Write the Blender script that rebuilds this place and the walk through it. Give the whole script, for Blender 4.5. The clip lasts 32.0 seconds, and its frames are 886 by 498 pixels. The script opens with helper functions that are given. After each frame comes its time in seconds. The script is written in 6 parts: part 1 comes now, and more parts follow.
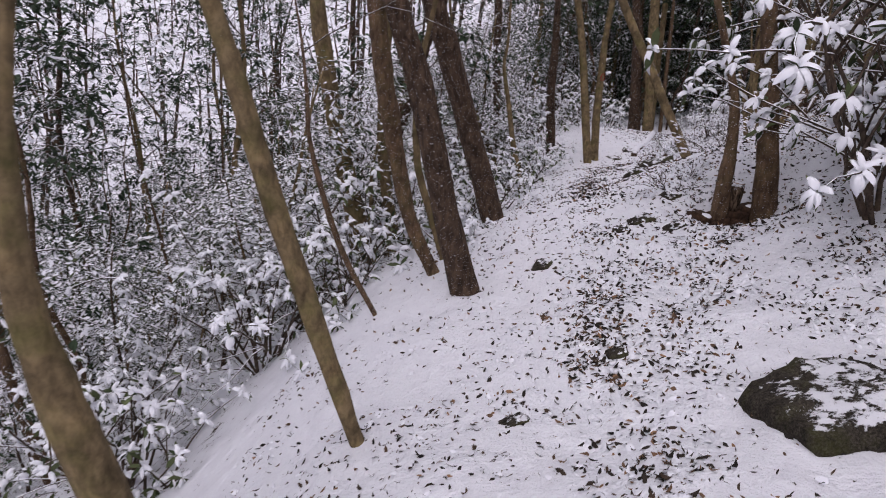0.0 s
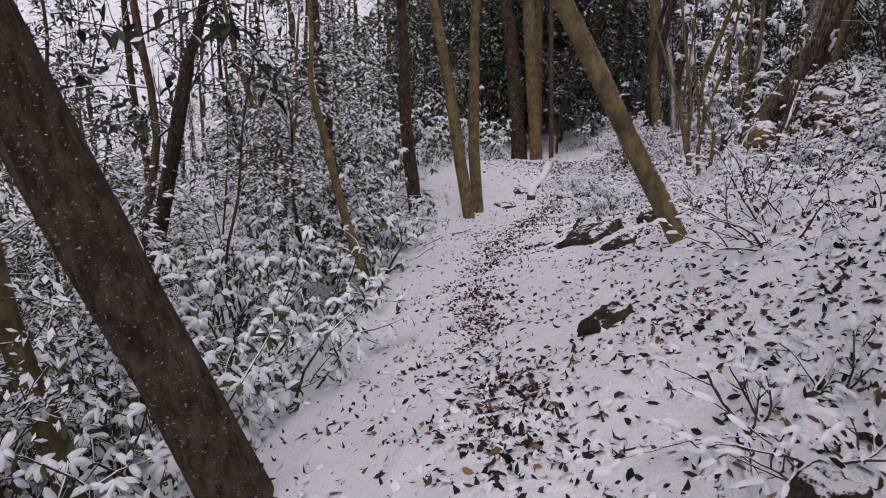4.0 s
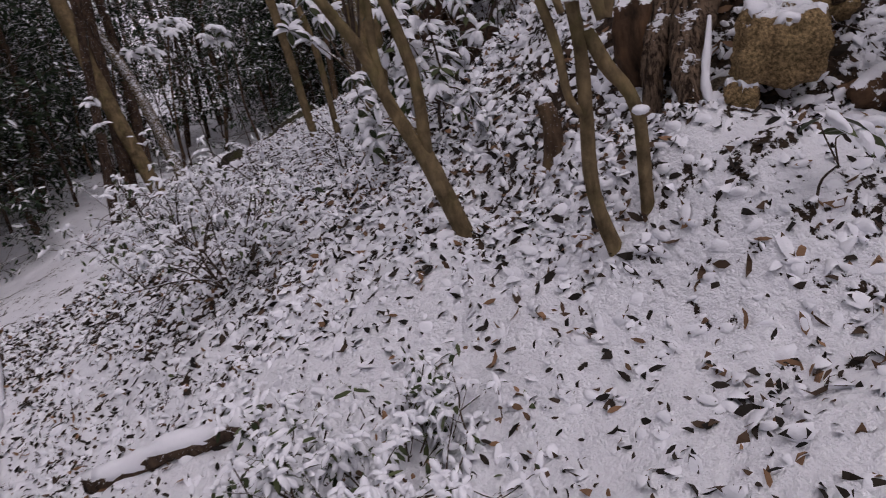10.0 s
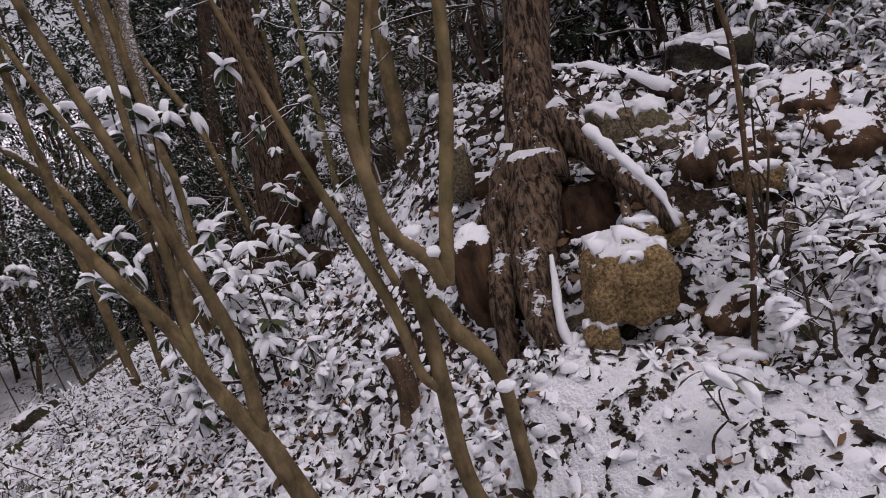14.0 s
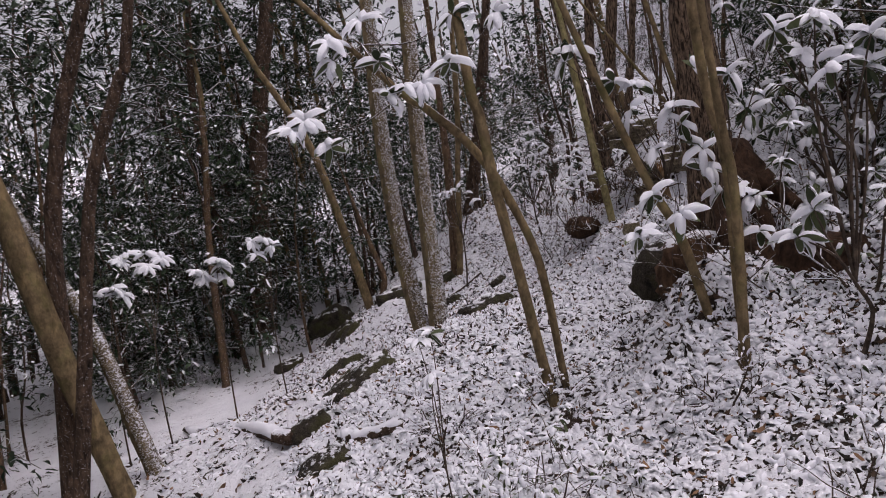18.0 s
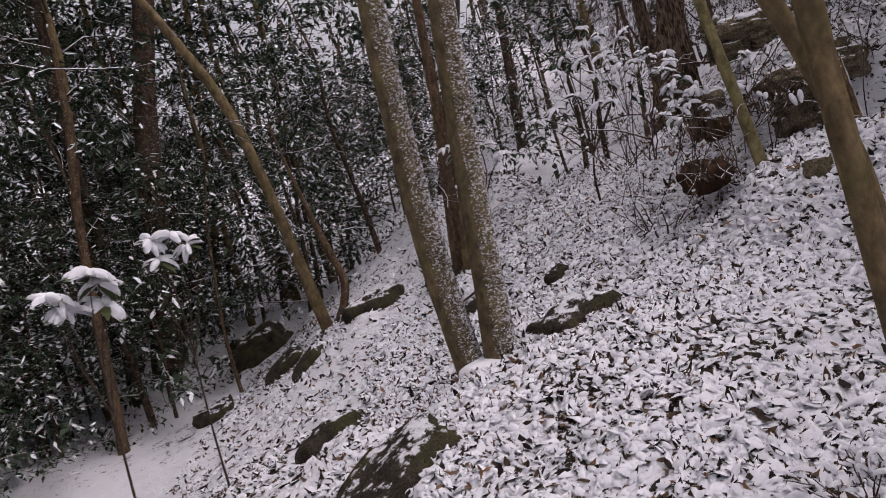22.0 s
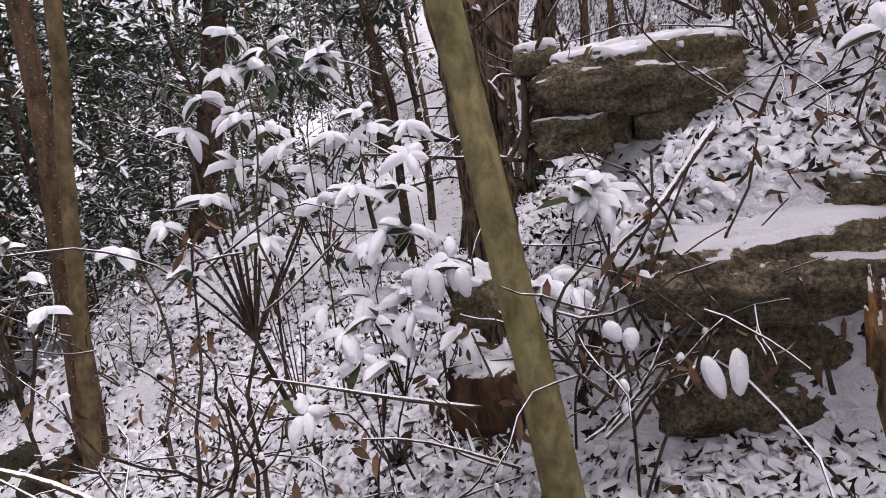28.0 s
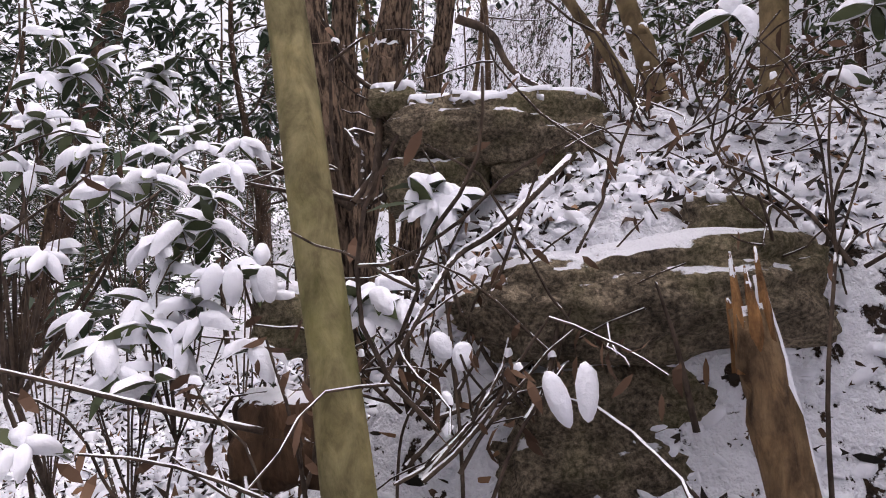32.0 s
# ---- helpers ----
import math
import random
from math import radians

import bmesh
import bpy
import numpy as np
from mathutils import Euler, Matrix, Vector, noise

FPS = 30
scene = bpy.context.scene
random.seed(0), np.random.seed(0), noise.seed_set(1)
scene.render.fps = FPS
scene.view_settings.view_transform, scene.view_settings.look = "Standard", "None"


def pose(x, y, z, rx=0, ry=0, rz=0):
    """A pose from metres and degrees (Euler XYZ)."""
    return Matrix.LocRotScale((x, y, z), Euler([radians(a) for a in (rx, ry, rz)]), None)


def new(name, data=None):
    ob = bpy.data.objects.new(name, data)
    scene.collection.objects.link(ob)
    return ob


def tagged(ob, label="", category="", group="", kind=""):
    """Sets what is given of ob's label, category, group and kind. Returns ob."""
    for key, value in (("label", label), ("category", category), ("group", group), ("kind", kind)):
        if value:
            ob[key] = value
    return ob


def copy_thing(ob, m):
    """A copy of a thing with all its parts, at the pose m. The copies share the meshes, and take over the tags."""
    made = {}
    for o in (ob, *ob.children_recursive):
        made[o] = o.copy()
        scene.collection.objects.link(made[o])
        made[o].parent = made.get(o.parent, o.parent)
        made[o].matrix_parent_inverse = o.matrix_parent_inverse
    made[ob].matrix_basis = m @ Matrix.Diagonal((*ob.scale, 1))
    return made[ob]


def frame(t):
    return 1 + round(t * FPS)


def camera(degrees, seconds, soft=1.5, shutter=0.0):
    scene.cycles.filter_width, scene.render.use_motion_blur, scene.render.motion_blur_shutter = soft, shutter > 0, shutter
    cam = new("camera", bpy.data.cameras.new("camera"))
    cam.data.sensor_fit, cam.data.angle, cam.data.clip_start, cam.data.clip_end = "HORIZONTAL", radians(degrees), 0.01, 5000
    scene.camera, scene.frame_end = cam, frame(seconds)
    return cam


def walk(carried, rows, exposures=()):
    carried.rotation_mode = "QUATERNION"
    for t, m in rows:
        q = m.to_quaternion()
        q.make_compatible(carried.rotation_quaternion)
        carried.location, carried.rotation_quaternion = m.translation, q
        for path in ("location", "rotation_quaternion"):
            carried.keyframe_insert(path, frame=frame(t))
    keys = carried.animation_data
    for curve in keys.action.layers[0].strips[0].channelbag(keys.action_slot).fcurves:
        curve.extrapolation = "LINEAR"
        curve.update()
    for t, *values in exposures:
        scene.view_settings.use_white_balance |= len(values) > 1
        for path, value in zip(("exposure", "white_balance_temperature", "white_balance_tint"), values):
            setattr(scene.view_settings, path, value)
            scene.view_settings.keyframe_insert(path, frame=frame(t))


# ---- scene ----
cam = camera(66.0, 32.0, soft=1.0, shutter=0.1)
# seconds, x, y, z, and the turns of pose()
PATH = [
    (0, 0.000, 0.000, 0.000, 67.56, -5.45, 2.22),
    (0.5, 0.223, 0.936, -0.193, 68.86, -4.07, -5.92),
    (1, 0.301, 1.492, -0.299, 69.81, -2.65, -10.86),
    (1.5, 0.371, 2.072, -0.345, 69.95, -2.23, -11.67),
    (2, 0.513, 2.670, -0.409, 70.11, -2.22, -10.54),
    (2.5, 0.686, 3.309, -0.488, 70.21, -2.32, -10.41),
    (3, 0.815, 3.879, -0.545, 70.30, -2.71, -10.15),
    (3.5, 0.886, 4.441, -0.635, 70.46, -2.98, -8.80),
    (5.5, 0.629, 6.443, -0.716, 70.85, -2.44, -12.07),
    (6, 1.033, 7.398, -0.898, 71.18, -1.64, -14.44),
    (6.5, 1.446, 8.237, -1.026, 71.55, -0.52, -18.70),
    (7, 1.696, 8.817, -1.070, 71.83, -0.74, -19.03),
    (7.5, 1.732, 9.089, -1.006, 71.66, -1.81, -14.86),
    (8, 1.890, 9.445, -0.992, 71.68, -1.42, -14.74),
    (8.5, 2.226, 10.056, -1.253, 71.96, -0.36, -18.59),
    (9, 2.597, 10.801, -1.477, 72.16, 2.22, -30.54),
    (9.5, 2.676, 11.201, -1.445, 71.51, 5.03, -43.05),
    (10, 3.189, 11.543, -1.547, 70.46, 9.37, -57.31),
    (10.5, 3.486, 11.623, -1.673, 69.79, 12.41, -70.73),
    (11, 3.681, 11.507, -1.655, 73.56, 15.02, -78.60),
    (11.5, 3.696, 11.373, -1.567, 76.62, 14.47, -81.27),
    (12, 3.730, 11.373, -1.483, 79.98, 13.37, -80.95),
    (12.5, 3.755, 11.500, -1.383, 81.96, 11.91, -76.86),
    (13, 3.675, 11.604, -1.310, 82.45, 13.48, -73.34),
    (13.5, 3.657, 11.629, -1.305, 83.07, 14.21, -71.32),
    (14, 3.582, 11.674, -1.341, 82.54, 14.48, -71.51),
    (14.5, 3.243, 11.899, -1.281, 82.59, 17.81, -66.97),
    (15, 2.870, 12.209, -1.371, 87.94, 12.22, -58.66),
    (15.5, 3.307, 12.927, -1.378, 88.26, 13.86, -56.40),
    (16.5, 3.560, 14.250, -1.260, 88.30, 11.00, -68.00),
    (17.5, 2.520, 15.521, -1.160, 88.20, 8.32, -78.73),
    (18, 2.920, 15.963, -1.230, 87.31, 9.20, -82.56),
    (18.5, 3.198, 16.274, -1.279, 86.90, 9.55, -85.33),
    (19, 3.735, 16.518, -1.377, 87.83, 10.43, -80.71),
    (19.5, 3.553, 16.659, -1.218, 89.46, 14.20, -71.43),
    (20, 3.803, 16.898, -1.121, 89.46, 16.28, -71.14),
    (20.5, 4.285, 17.174, -1.192, 87.76, 16.91, -76.25),
    (21, 5.068, 17.398, -1.186, 85.92, 14.74, -85.02),
    (21.5, 5.198, 17.616, -1.235, 84.94, 14.00, -88.64),
    (22, 5.817, 17.304, -1.315, 85.51, 12.72, -91.11),
    (22.5, 6.341, 17.139, -1.281, 85.05, 11.25, -95.05),
    (23, 6.883, 17.126, -1.259, 84.84, 10.46, -99.17),
    (23.5, 7.399, 16.879, -1.335, 84.76, 9.93, -102.08),
    (24, 7.988, 16.704, -1.234, 84.98, 7.87, -106.15),
    (24.5, 8.508, 16.534, -1.211, 84.62, 6.06, -107.71),
    (25, 8.689, 16.167, -1.222, 86.46, 4.66, -107.59),
    (25.5, 8.657, 15.859, -1.089, 86.82, 2.03, -103.90),
    (27.5, 9.072, 15.481, -0.681, 80.51, 6.84, -98.23),
    (28, 9.069, 15.417, -0.688, 80.92, 7.95, -95.14),
    (28.5, 9.069, 15.394, -0.722, 81.69, 7.93, -94.47),
    (29, 9.200, 15.303, -0.958, 87.29, 3.94, -99.87),
    (29.5, 9.246, 15.248, -0.992, 91.34, 2.91, -103.52),
    (30, 9.253, 15.242, -0.994, 93.47, 3.01, -103.91),
    (30.5, 9.261, 15.247, -1.002, 93.66, 2.78, -104.00),
    (31, 9.290, 15.320, -1.044, 94.36, 2.02, -105.08),
    (31.5, 9.307, 15.350, -1.049, 94.55, 2.27, -105.54),
    (32, 9.288, 15.282, -1.061, 94.98, 2.56, -104.33),
]
walk(cam, [(t, pose(x, y, z, rx, ry, rz)) for t, x, y, z, rx, ry, rz in PATH], exposures=[(0, -0.22, 6350, 22), (6, -0.47, 6500, 24), (10, -0.55, 6500, 24), (11.7, -0.63, 6550, 23), (13, -0.42, 6550, 23), (15, -0.02, 6600, 23), (18, 0.08, 6600, 23), (21, 0.17, 6650, 23), (23, 0.08, 6700, 23), (25, 0.12, 6750, 23), (28, 0.85, 6600, 22), (30, 1.02, 6600, 22), (32, 1.18, 6550, 22)])
# ---------------------------------------------------------------- light
world = bpy.data.worlds.new("overcast_sky")
scene.world = world
world.use_nodes = True
wn, wl = world.node_tree.nodes, world.node_tree.links
wn.clear()
sky = wn.new("ShaderNodeTexSky")
sky.sky_type = "NISHITA"
sky.sun_disc = False
sky.sun_elevation = radians(62)
sky.sun_rotation = radians(200)
sky.air_density, sky.dust_density, sky.ozone_density = 1.0, 6.0, 1.0
grey = wn.new("ShaderNodeHueSaturation")
grey.inputs["Saturation"].default_value = 0.22
glow = wn.new("ShaderNodeBackground")
glow.inputs["Strength"].default_value = 0.15
wout = wn.new("ShaderNodeOutputWorld")
wl.new(sky.outputs[0], grey.inputs["Color"])
wl.new(grey.outputs[0], glow.inputs["Color"])
wl.new(glow.outputs[0], wout.inputs["Surface"])
sun = new("sun", bpy.data.lights.new("sun", "SUN"))
sun.data.energy, sun.data.angle, sun.data.color = 0.6, radians(60), (1.0, 0.96, 0.92)
sun.matrix_world = pose(0, 0, 30, 28, 0, 160)

# ---------------------------------------------------------------- materials


def material(name, rough=0.8):
    m = bpy.data.materials.new(name)
    m.use_nodes = True
    n, l = m.node_tree.nodes, m.node_tree.links
    b = n["Principled BSDF"]
    b.inputs["Roughness"].default_value = rough
    b.inputs["Specular IOR Level"].default_value = 0.14
    return m, n, l, b


def noise_tex(n, l, scale, detail=4.0, rough=0.6, src=None, distortion=0.0):
    t = n.new("ShaderNodeTexNoise")
    t.inputs["Scale"].default_value = scale
    t.inputs["Detail"].default_value = detail
    t.inputs["Roughness"].default_value = rough
    t.inputs["Distortion"].default_value = distortion
    if src is not None:
        l.new(src, t.inputs["Vector"])
    return t


def ramp(n, l, src, stops):
    r = n.new("ShaderNodeValToRGB")
    e = r.color_ramp.elements
    while len(e) < len(stops):
        e.new(0.5)
    for k, (p, c) in zip(e, stops):
        k.position, k.color = p, (*c, 1) if len(c) == 3 else c
    l.new(src, r.inputs["Fac"])
    return r


def mix_color(n, l, fac, a, b):
    m = n.new("ShaderNodeMix")
    m.data_type = "RGBA"
    for v, sock in ((fac, m.inputs[0]), (a, m.inputs[6]), (b, m.inputs[7])):
        if isinstance(v, (int, float)):
            sock.default_value = v
        elif isinstance(v, tuple):
            sock.default_value = (*v, 1)
        else:
            l.new(v, sock)
    return m.outputs[2]


def maths(n, l, op, a, b=0.0, clamp=False):
    m = n.new("ShaderNodeMath")
    m.operation, m.use_clamp = op, clamp
    for v, sock in ((a, m.inputs[0]), (b, m.inputs[1])):
        if isinstance(v, (int, float)):
            sock.default_value = v
        else:
            l.new(v, sock)
    return m.outputs[0]


def bump(n, l, b, height, strength, distance=0.02):
    k = n.new("ShaderNodeBump")
    k.inputs["Strength"].default_value = strength
    k.inputs["Distance"].default_value = distance
    l.new(height, k.inputs["Height"])
    l.new(k.outputs[0], b.inputs["Normal"])
    return k


WIND = Vector((-0.35, -0.9, 0.35)).normalized()
SNOW = (0.80, 0.81, 0.86)


def snow_material():
    m, n, l, b = material("snow", 0.75)
    co = n.new("ShaderNodeTexCoord")
    t1 = noise_tex(n, l, 9, 5, 0.6, co.outputs["Object"])
    t2 = noise_tex(n, l, 90, 3, 0.6, co.outputs["Object"])
    r = ramp(n, l, t1.outputs[0], ((0.3, (0.74, 0.75, 0.81)), (0.7, SNOW)))
    l.new(r.outputs[0], b.inputs["Base Color"])
    bump(n, l, b, maths(n, l, "ADD", t1.outputs[0], maths(n, l, "MULTIPLY", t2.outputs[0], 0.4)), 0.5, 0.015)
    return m


def bark_material(name, dark, light, scale, furrow, snow, moss=0.0, fleck=0.0):
    """Bark with a drift of snow on its windward and upper sides. scale: grain size; furrow: depth; snow: 0 to 1."""
    m, n, l, b = material(name, 0.9)
    co = n.new("ShaderNodeTexCoord")
    mp = n.new("ShaderNodeMapping")
    mp.inputs["Scale"].default_value = (1, 1, 0.2 if furrow > 1.5 else 0.3 if furrow > 0.5 else 0.5)
    l.new(co.outputs["Object"], mp.inputs[0])
    g = noise_tex(n, l, scale, 6, 0.65, mp.outputs[0], 0.4)
    patch = noise_tex(n, l, scale * 0.3, 5, 0.7, co.outputs["Object"])
    col = ramp(n, l, g.outputs[0], ((0.42, dark), (0.57, light)) if furrow > 1.5 else ((0.32, dark), (0.62, light))).outputs[0]
    tone = ramp(n, l, patch.outputs[0], ((0.36, (0.58, 0.57, 0.54)), (0.5, (0.95, 0.94, 0.9)), (0.66, (1.3, 1.25, 1.12)))).outputs[0]
    mul = n.new("ShaderNodeMix")
    mul.data_type, mul.blend_type = "RGBA", "MULTIPLY"
    mul.inputs[0].default_value = 1.0
    l.new(col, mul.inputs[6])
    l.new(tone, mul.inputs[7])
    col = mul.outputs[2]
    if moss:
        mo = ramp(n, l, noise_tex(n, l, 5, 4, 0.6, co.outputs["Object"]).outputs[0], ((0.5, (0, 0, 0)), (0.68, (1, 1, 1)))).outputs[0]
        col = mix_color(n, l, maths(n, l, "MULTIPLY", mo, moss), col, (0.13, 0.14, 0.035))
    geo = n.new("ShaderNodeNewGeometry")
    dot = n.new("ShaderNodeVectorMath")
    dot.operation = "DOT_PRODUCT"
    dot.inputs[1].default_value = WIND
    l.new(geo.outputs["Normal"], dot.inputs[0])
    sep = n.new("ShaderNodeSeparateXYZ")
    l.new(geo.outputs["Normal"], sep.inputs[0])
    dash = n.new("ShaderNodeMapping")
    dash.inputs["Scale"].default_value = (1, 1, 1.7)
    l.new(co.outputs["Object"], dash.inputs[0])
    sp = noise_tex(n, l, 34, 4, 0.65, dash.outputs[0], 0.5)
    up = maths(n, l, "MULTIPLY", maths(n, l, "SUBTRACT", sep.outputs[2], 0.30 if snow >= 0 else 0.85), 2.2)
    lee = maths(n, l, "MULTIPLY", maths(n, l, "SUBTRACT", dot.outputs["Value"], 0.45), 0.9 * max(snow, 0))
    both = maths(n, l, "ADD", maths(n, l, "MAXIMUM", up, lee), maths(n, l, "MULTIPLY", maths(n, l, "SUBTRACT", sp.outputs[0], 0.5 + 0.12 * (1 - snow)), 2.4))
    mask = ramp(n, l, both, ((0.42, (0, 0, 0)), (0.52, (1, 1, 1)))).outputs[0]
    if fleck:
        fl = ramp(n, l, noise_tex(n, l, 62, 5, 0.7, dash.outputs[0], 0.6).outputs[0], ((0.645 - 0.05 * fleck, (0, 0, 0)), (0.67 - 0.05 * fleck, (1, 1, 1)))).outputs[0]
        side = maths(n, l, "ADD", maths(n, l, "MULTIPLY", dot.outputs["Value"], 0.8), 0.45, True)
        mask = maths(n, l, "MAXIMUM", mask, maths(n, l, "MULTIPLY", fl, maths(n, l, "GREATER_THAN", maths(n, l, "ADD", side, sp.outputs[0]), 1.06)))
    col = mix_color(n, l, mask, col, SNOW)
    l.new(col, b.inputs["Base Color"])
    hgt = maths(n, l, "ADD", maths(n, l, "MULTIPLY", g.outputs[0], furrow), maths(n, l, "MULTIPLY", mask, 0.9))
    bump(n, l, b, hgt, 0.8, 0.02)
    return m


def leaf_material(name, top, edge, gloss):
    m, n, l, b = material(name, gloss)
    geo = n.new("ShaderNodeNewGeometry")
    r = ramp(n, l, geo.outputs["Random Per Island"], ((0.0, top), (0.75, edge), (1.0, tuple(c * 1.5 for c in edge))))
    l.new(r.outputs[0], b.inputs["Base Color"])
    return m


def litter_material():
    m, n, l, b = material("dead_leaf", 0.7)
    geo = n.new("ShaderNodeNewGeometry")
    r = ramp(n, l, geo.outputs["Random Per Island"], ((0.0, (0.010, 0.009, 0.008)), (0.55, (0.03, 0.023, 0.018)), (0.82, (0.09, 0.055, 0.035)), (1.0, (0.26, 0.15, 0.085))))
    l.new(r.outputs[0], b.inputs["Base Color"])
    return m


def ground_material():
    m, n, l, b = material("snowy_forest_floor", 0.8)
    co = n.new("ShaderNodeTexCoord")
    o = co.outputs["Object"]
    big = noise_tex(n, l, 0.8, 4, 0.6, o)
    mid = noise_tex(n, l, 7, 5, 0.65, o)
    fine = noise_tex(n, l, 42, 4, 0.7, o)
    vor = n.new("ShaderNodeTexVoronoi")
    vor.inputs["Scale"].default_value = 17
    l.new(noise_tex(n, l, 5, 3, 0.6, o, 1.0).outputs["Color"], vor.inputs["Vector"])
    l.new(o, vor.inputs["Vector"])
    amount = maths(n, l, "ADD", maths(n, l, "MULTIPLY", big.outputs[0], 0.45), maths(n, l, "ADD", maths(n, l, "MULTIPLY", mid.outputs[0], 0.55), maths(n, l, "MULTIPLY", fine.outputs[0], 0.35)))
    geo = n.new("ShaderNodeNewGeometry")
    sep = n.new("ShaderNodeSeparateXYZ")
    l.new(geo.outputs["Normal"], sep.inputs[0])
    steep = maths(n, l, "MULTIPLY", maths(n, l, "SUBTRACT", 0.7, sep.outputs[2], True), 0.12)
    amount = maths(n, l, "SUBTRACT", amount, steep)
    cover = n.new("ShaderNodeAttribute")
    cover.attribute_name = "litter"
    crumb = noise_tex(n, l, 21, 4, 0.6, o, 0.8)
    amount = maths(n, l, "ADD", amount, maths(n, l, "MULTIPLY", maths(n, l, "SUBTRACT", crumb.outputs[0], 0.5), 0.5))
    amount = maths(n, l, "SUBTRACT", amount, maths(n, l, "MULTIPLY", cover.outputs["Fac"], 0.125))
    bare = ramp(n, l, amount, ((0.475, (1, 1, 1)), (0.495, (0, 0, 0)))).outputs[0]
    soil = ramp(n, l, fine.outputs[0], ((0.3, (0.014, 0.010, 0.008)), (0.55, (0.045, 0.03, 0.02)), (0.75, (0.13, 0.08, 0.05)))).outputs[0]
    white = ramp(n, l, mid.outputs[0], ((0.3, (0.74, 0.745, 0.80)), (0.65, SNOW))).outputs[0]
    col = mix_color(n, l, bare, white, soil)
    l.new(col, b.inputs["Base Color"])
    hgt = maths(n, l, "ADD", maths(n, l, "MULTIPLY", mid.outputs[0], 1.0), maths(n, l, "SUBTRACT", maths(n, l, "MULTIPLY", fine.outputs[0], 0.5), maths(n, l, "MULTIPLY", bare, 0.5)))
    bump(n, l, b, hgt, 0.9, 0.05)
    return m


def rock_material(name, dark, light, moss, snow):
    m, n, l, b = material(name, 0.9)
    co = n.new("ShaderNodeTexCoord")
    g = noise_tex(n, l, 9, 7, 0.7, co.outputs["Object"], 0.3)
    s = noise_tex(n, l, 95, 6, 0.75, co.outputs["Object"])
    col = ramp(n, l, g.outputs[0], ((0.3, dark), (0.7, light))).outputs[0]
    speck = ramp(n, l, s.outputs[0], ((0.38, (0.3, 0.3, 0.3)), (0.5, (0.9, 0.9, 0.88)), (0.62, (1.75, 1.75, 1.7)))).outputs[0]
    mul = n.new("ShaderNodeMix")
    mul.data_type, mul.blend_type = "RGBA", "MULTIPLY"
    mul.inputs[0].default_value = 1.0
    l.new(col, mul.inputs[6])
    l.new(speck, mul.inputs[7])
    mo = ramp(n, l, noise_tex(n, l, 4, 5, 0.65, co.outputs["Object"]).outputs[0], ((0.48, (0, 0, 0)), (0.62, (1, 1, 1)))).outputs[0]
    col = mix_color(n, l, maths(n, l, "MULTIPLY", mo, moss), mul.outputs[2], (0.07, 0.075, 0.02))
    geo = n.new("ShaderNodeNewGeometry")
    sep = n.new("ShaderNodeSeparateXYZ")
    l.new(geo.outputs["Normal"], sep.inputs[0])
    up = maths(n, l, "ADD", maths(n, l, "MULTIPLY", maths(n, l, "SUBTRACT", sep.outputs[2], 0.62 - 0.3 * snow), 3.0), maths(n, l, "MULTIPLY", maths(n, l, "SUBTRACT", noise_tex(n, l, 16, 4, 0.7, co.outputs["Object"]).outputs[0], 0.5), 2.4))
    mask = ramp(n, l, up, ((0.45, (0, 0, 0)), (0.6, (1, 1, 1)))).outputs[0]
    col = mix_color(n, l, mask, col, SNOW)
    l.new(col, b.inputs["Base Color"])
    bump(n, l, b, maths(n, l, "ADD", maths(n, l, "ADD", g.outputs[0], maths(n, l, "MULTIPLY", s.outputs[0], 0.35)), maths(n, l, "MULTIPLY", mask, 0.6)), 0.9, 0.03)
    return m


M_SNOW = snow_material()
M_GROUND = ground_material()
M_LITTER = litter_material()
M_SMOOTH = bark_material("smooth_bark", (0.085, 0.063, 0.036), (0.20, 0.150, 0.088), 22, 0.35, 0.25, 0.3)
M_OLIVE = bark_material("olive_bark", (0.10, 0.086, 0.042), (0.235, 0.205, 0.11), 24, 0.3, 0.12, 0.55)
M_BROWN = bark_material("brown_bark", (0.05, 0.032, 0.022), (0.15, 0.10, 0.066), 30, 0.8, 0.4, 0.15, 0.3)
M_DARK = bark_material("dark_bark", (0.016, 0.011, 0.009), (0.10, 0.068, 0.050), 30, 1.2, 0.35, 0.0, 0.35)
M_FURROW = bark_material("furrowed_bark", (0.022, 0.014, 0.010), (0.19, 0.136, 0.10), 62, 1.8, 0.2)
M_TWIN = bark_material("snow_plastered_bark", (0.07, 0.056, 0.036), (0.18, 0.14, 0.085), 20, 0.3, 0.95, 0.3, 1.9)
M_TWIG = bark_material("twig_bark", (0.03, 0.022, 0.018), (0.10, 0.075, 0.06), 40, 0.2, 0.4)
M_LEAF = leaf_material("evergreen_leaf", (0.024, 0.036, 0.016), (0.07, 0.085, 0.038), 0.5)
# darker twin of the leaf above; on the dim trees it paints in shade
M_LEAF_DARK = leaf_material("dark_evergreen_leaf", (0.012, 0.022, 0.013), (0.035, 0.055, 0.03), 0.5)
M_ROCK = rock_material("dark_wet_rock", (0.02, 0.018, 0.017), (0.085, 0.075, 0.065), 0.3, 0.5)
M_WET = rock_material("bare_wet_rock", (0.012, 0.010, 0.009), (0.075, 0.064, 0.05), 0.4, -0.42)
# bark of the old stump and roots; also colours in the shade of hollows
M_STUMP_SHADE = bark_material("rotten_bark_and_hollow_shade", (0.016, 0.010, 0.008), (0.07, 0.04, 0.026), 30, 1.0, -1)
M_SAND = rock_material("ochre_sandstone", (0.15, 0.10, 0.052), (0.34, 0.235, 0.125), 0.15, 0.2)
